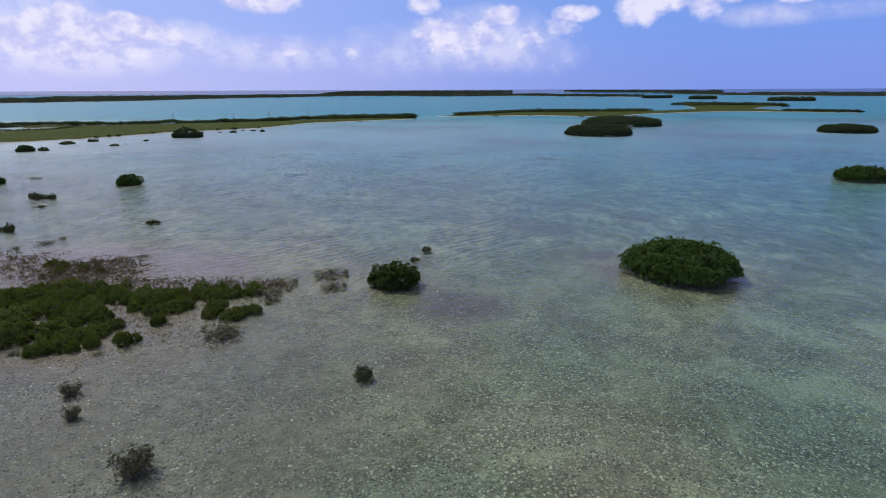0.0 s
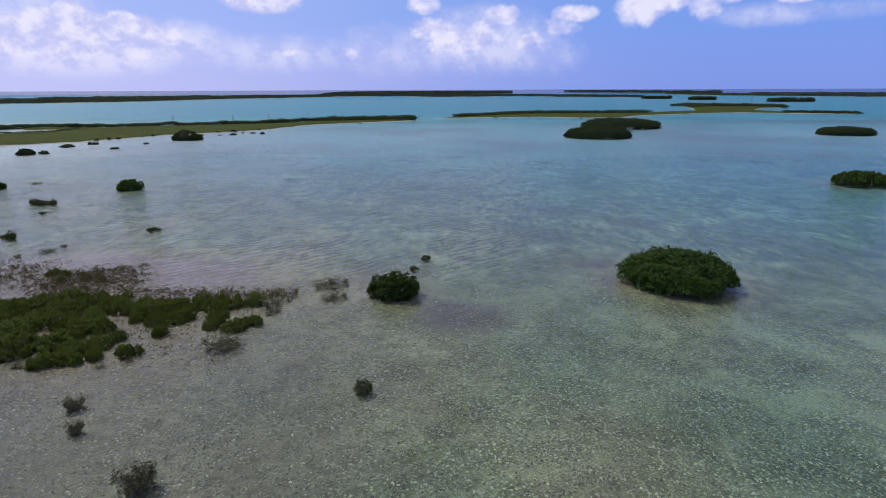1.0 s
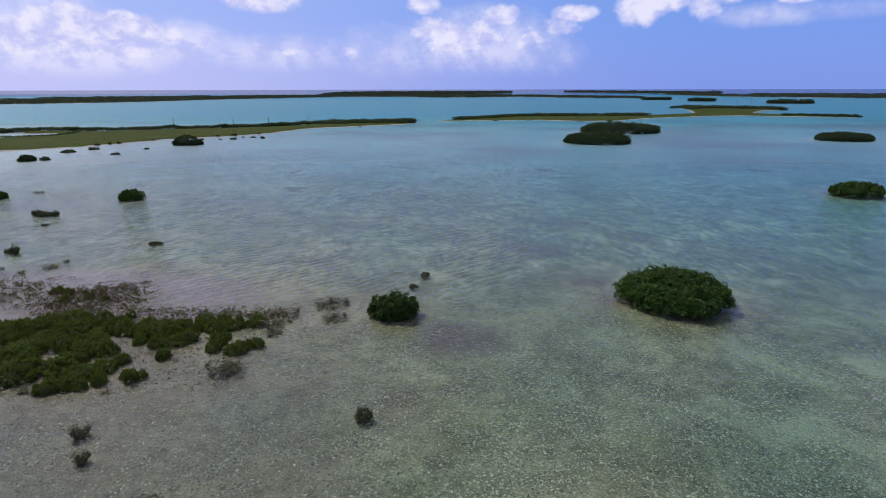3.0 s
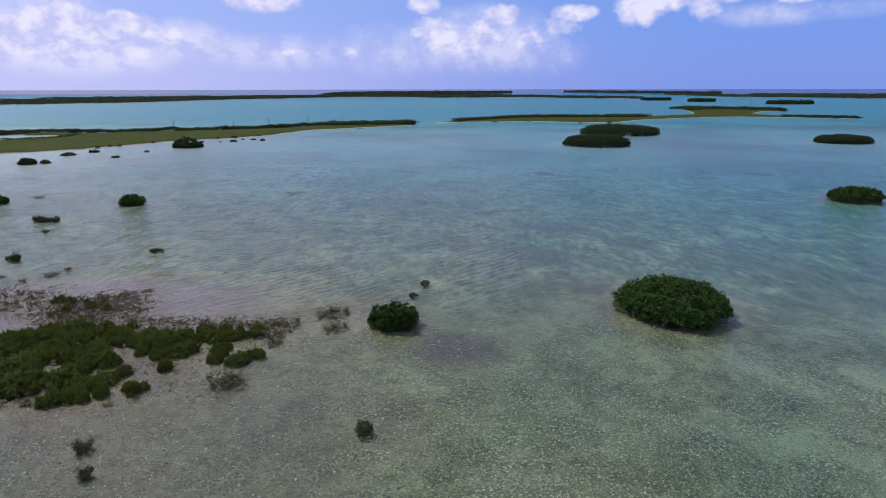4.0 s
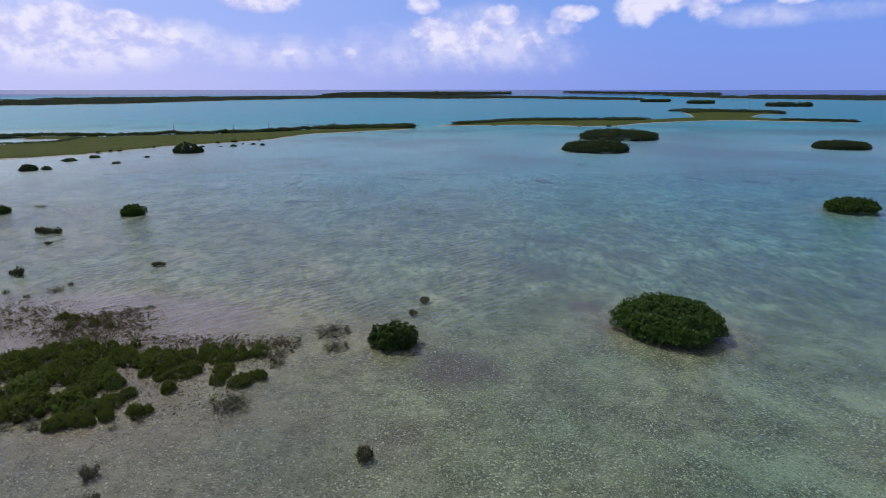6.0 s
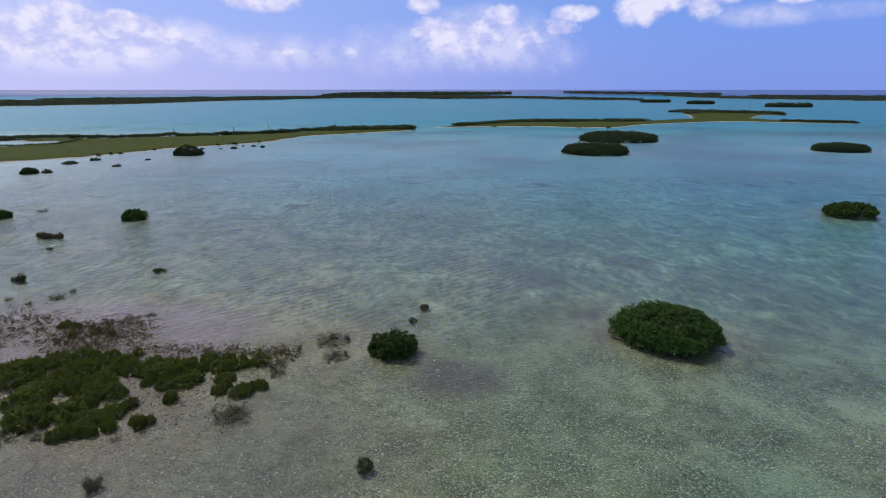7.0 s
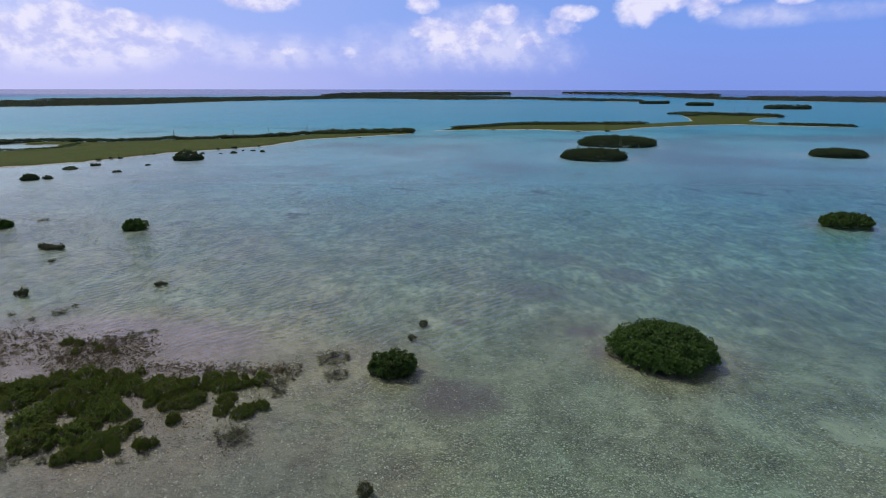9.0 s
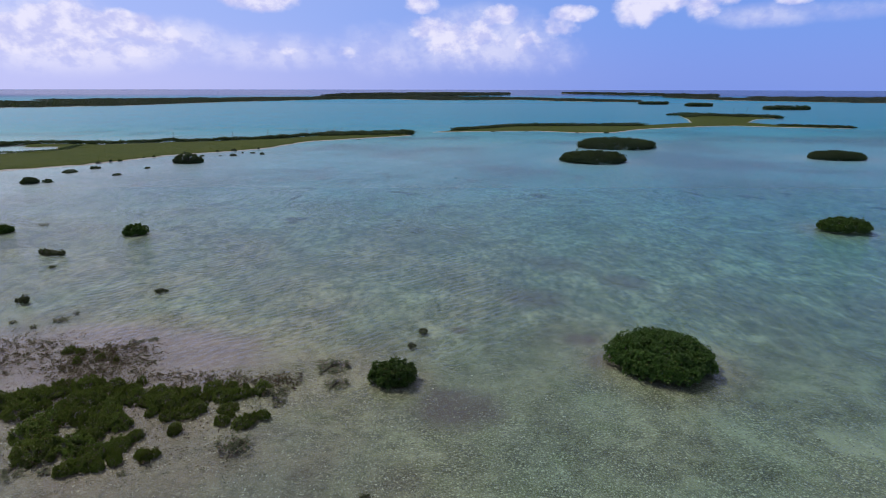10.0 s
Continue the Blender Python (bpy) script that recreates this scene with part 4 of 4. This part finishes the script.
BANK_LINES += [
    ([(4, 181), (14, 190), (25, 202), (43, 203), (67, 206)], 26, 1.3, 1.4, 0.8, 4200),
    ([(26, 201), (34, 202), (44, 202)], 6, 1.5, 1.6, 1.0, 900),
    ([(56, 203), (70, 205)], 6, 1.5, 1.7, 1.0, 700),
    ([(116, 289), (128, 278), (140, 270), (148, 263)], 22, 2.5, 2.2, 1.3, 3000),
    ([(112, 268), (118, 282)], 8, 2.5, 2.0, 1.3, 900),
    ([(118, 206), (130, 201), (137, 197)], 14, 0.9, 1.2, 0.6, 900),
    ([(-60, 100), (-53, 112), (-45, 119), (-38.5, 126)], 10, 0.6, 0.5, 0.4, 0),
]


def hedge_stuff(line, spread, tall, count, seed):
    """An unbroken low scrub along a bank, with an uneven top, one object."""
    rng = np.random.default_rng(seed)
    count *= 2
    xy = np.array(list(along(line, count, spread * 0.7)))
    top = tall * (0.75 + 0.25 * rough_field(xy[:, 0], xy[:, 1], 5, seed) + 0.2 * rough_field(xy[:, 0], xy[:, 1], 1.8, seed + 1))
    pts = np.column_stack([xy, 0.25 + np.maximum(top, 0.2) * np.sqrt(rng.uniform(0, 1, count))])
    out = rng.normal(0, 0.5, pts.shape) + np.array([0, -0.2, 0.7])
    out /= np.linalg.norm(out, axis=1)[:, None]
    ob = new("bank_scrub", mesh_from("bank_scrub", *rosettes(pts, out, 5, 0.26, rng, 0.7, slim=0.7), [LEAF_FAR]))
    return tagged(ob, "unbroken dark green scrub along the marsh bank", "scrub", kind="stuff")


for k, (line, count, spread, radius, tall, tufts) in enumerate(BANK_LINES):
    if tufts:
        hedge_stuff(line, spread, tall, tufts, 600 + k)
    for x, y in along(line, count, spread):
        s = random.uniform(0.55, 1.35)
        place_copy(far_shrubs, at(x, y, 0.2, random.uniform(0, 360), radius * s * 1.2, radius * s, tall * s * 1.2 / 0.85), "dark green shrub on the marsh bank", "shrub", "marsh bank shrubs")


def bare_tree(h, seed):
    """A dead small tree: a leaning stem with a few bare branches."""
    rng = np.random.default_rng(seed)
    tree = new("bare_tree")
    trunk = limb_points(rng, (0, 0, -0.1), (rng.normal(0, 0.2), rng.normal(0, 0.2), h), 0.0, 5, 0.05)
    part("trunk", mesh_from("trunk", *tube(trunk, np.linspace(0.06, 0.02, 5)), [BARK]), tree)
    for _ in range(6):
        k = rng.integers(1, 4)
        w = rng.uniform(0, 6.28)
        end = np.array(trunk[k]) + np.array([math.cos(w) * 0.22 * h, math.sin(w) * 0.22 * h, rng.uniform(0.2, 0.4) * h])
        part("branch", mesh_from("branch", *tube(limb_points(rng, trunk[k], end, 0.03, 4), np.linspace(0.03, 0.01, 4)), [BARK]), tree)
    return tree


for i, (x, y, h) in enumerate([(-64.0, 139.5, 2.3), (-51.3, 143.7, 2.1), (-44.3, 148.5, 2.5), (-36.1, 156.5, 2.5), (-29.6, 162, 2.1), (-28.2, 163, 2.1), (138, 268, 4.5), (134, 272, 4.0)]):
    tree = bare_tree(h, 300 + i)
    tree.matrix_world = at(x, y, 0.35)
    tagged(tree, "thin leafless grey dead tree on the marsh bank", "dead tree", "bare trees")


def grass_stuff(name, outline, pond, top, edge, seed, count, label):
    """Tufts of marsh grass over a bank, one object."""
    rng = np.random.default_rng(seed)
    o = np.asarray(outline, float)
    x = rng.uniform(o[:, 0].min(), o[:, 0].max(), count * 6)
    y = rng.uniform(o[:, 1].min(), o[:, 1].max(), count * 6)
    z = land_height(x, y, outline, pond, top, edge, seed)
    keep = np.flatnonzero((z > 0.28))[:count]
    pts = np.stack([x, y, z - 0.03], 1)[keep]
    up = np.tile([0.0, 0.0, 1.2], (len(pts), 1))
    ob = new(name, mesh_from(name, *rosettes(pts, up, 4, 0.11, rng, 0.2, slim=0.4), [GRASS]))
    return tagged(ob, label, "grass", kind="stuff")


grass_stuff("marsh_grass", LEFT_SPIT, POND, 0.45, 0.45, 11, 16000, "short olive-green marsh grass covering the spit")
grass_stuff("marsh_grass", RIGHT_SPIT, None, 0.45, 0.45, 21, 12000, "short olive-green marsh grass covering the islet")


def scrub_belt(outline, tall, count, seed, pool):
    """Far woods: a low uneven canopy of leaf clumps over a shore."""
    rng = np.random.default_rng(seed)
    o = np.asarray(outline, float)
    x = rng.uniform(o[:, 0].min(), o[:, 0].max(), count * 12)
    y = rng.uniform(o[:, 1].min(), o[:, 1].max(), count * 12)
    d = inside_distance(x, y, outline)
    keep = (d > 0) & (rng.uniform(0, 1, len(x)) < np.where(d < 14, 1.0, 0.45))
    if pool:
        keep &= ((x - pool[0]) / pool[2]) ** 2 + ((y - pool[1]) / pool[3]) ** 2 > 1.1
    x, y, d = x[keep][:count], y[keep][:count], d[keep][:count]
    h = tall * (0.55 + 0.3 * rough_field(x, y, 60, seed) + rng.uniform(0, 0.35, len(x)))
    h = np.maximum(h, 0.3 * tall)
    pts, nrm = [], []
    for k in range(12):
        w, r = rng.uniform(0, 6.28, len(x)), np.sqrt(rng.uniform(0, 1, len(x)))
        size = 3.0
        pts.append(np.stack([x + np.cos(w) * r * size * 1.3, y + np.sin(w) * r * size * 1.3, h * np.sqrt(np.maximum(1 - r * r * 0.9, 0.05)) * rng.uniform(0.7, 1, len(x))], 1))
        nrm.append(np.stack([np.cos(w) * r, np.sin(w) * r, 1.1 - r], 1))
    pts, nrm = np.concatenate(pts), np.concatenate(nrm)
    ob = new("far_scrub", mesh_from("far_scrub", *rosettes(pts, nrm, 2, tall * 0.6, rng, 0.7, slim=0.8), [LEAF_HAZED]))
    return tagged(ob, "low dark mangrove scrub on a distant shore", "scrub", kind="stuff")


for outline, tall, count, seed, pool in FAR_BELTS:
    scrub_belt(outline, tall, count, seed, pool)
for i, (x, y, a, b, h) in enumerate([(219, 378, 13, 8, 1.6), (192.5, 446, 9, 7, 1.5), (176.5, 498, 11, 6, 1.3)]):
    islet = mangrove("mangrove_bush", a, b, h, 700, 7, 0.7, LEAF_FAR, 140 + i, 4, 0, lump=2.2)
    islet.matrix_world = at(x, y)
    tagged(islet, "distant low mangrove islet in open water", "bush")

# ---- shells and bits of coral on the seabed


def seabed_bits(name, count, seed, mat, far, label, size_low=0.022, size_more=0.055, flat=0.5, floor=0.08):
    rng = np.random.default_rng(seed)
    x, y = rng.uniform(-0.8 * far, 0.8 * far, count * 3), 8 + (far - 8) * rng.uniform(0, 1, count * 3) ** 1.25
    patch = 0.5 + 0.5 * rough_field(x, y, 5, 2 + seed) + 0.3 * rough_field(x, y, 1.6, 3 + seed)
    thin = 1 - 0.85 * fade(y + 0.35 * np.maximum(x, 0), 17, 32)
    keep = np.flatnonzero((rng.uniform(0, 1, len(x)) < np.clip(1.5 * patch - 0.4, floor, 1) * thin) & (np.abs(x) < y * 0.85 + 3))[:count]
    x, y = x[keep], y[keep]
    size = size_low + size_more * rng.uniform(0, 1, len(x)) ** 1.7
    turn, stretch = rng.uniform(0, 6.28, len(x)), rng.uniform(0.35, 0.9, len(x))
    z = seabed_level(x, y)
    ring = np.array([[1, 0, 0], [0.45, 0.9, 0.05], [-0.6, 0.75, 0], [-1, -0.1, 0.05], [-0.3, -0.95, 0], [0.6, -0.7, 0.05], [0.05, 0.0, flat]])
    p = ring[None] * size[:, None, None] * (1 + rng.normal(0, 0.15, (len(x), 7, 1)))
    p[:, :, 1] *= stretch[:, None]
    c, s = np.cos(turn)[:, None], np.sin(turn)[:, None]
    px, py = p[:, :, 0] * c - p[:, :, 1] * s, p[:, :, 0] * s + p[:, :, 1] * c
    verts = np.stack([px + x[:, None], py + y[:, None], p[:, :, 2] + z[:, None] + 0.004], -1).reshape(-1, 3)
    fan = np.array([[k, (k + 1) % 6, 6] for k in range(6)])
    faces = (np.arange(len(x))[:, None, None] * 7 + fan[None]).reshape(-1, 3)
    ob = new(name, mesh_from(name, verts, faces, [mat]))
    return tagged(ob, label, name, kind="stuff")


seabed_bits("shells", 28000, 5, SHELL, 46, "scattered pale shells and coral bits on the seabed", 0.014, 0.042)
seabed_bits("algae", 12000, 6, ALGAE, 34, "small dull olive algae tufts on the seabed", 0.012, 0.030, 0.4)
seabed_bits("rubble", 70000, 8, RUBBLE, 27, "fine grey-olive shell rubble strewn over the seabed", 0.012, 0.030, 0.7, 0.35)
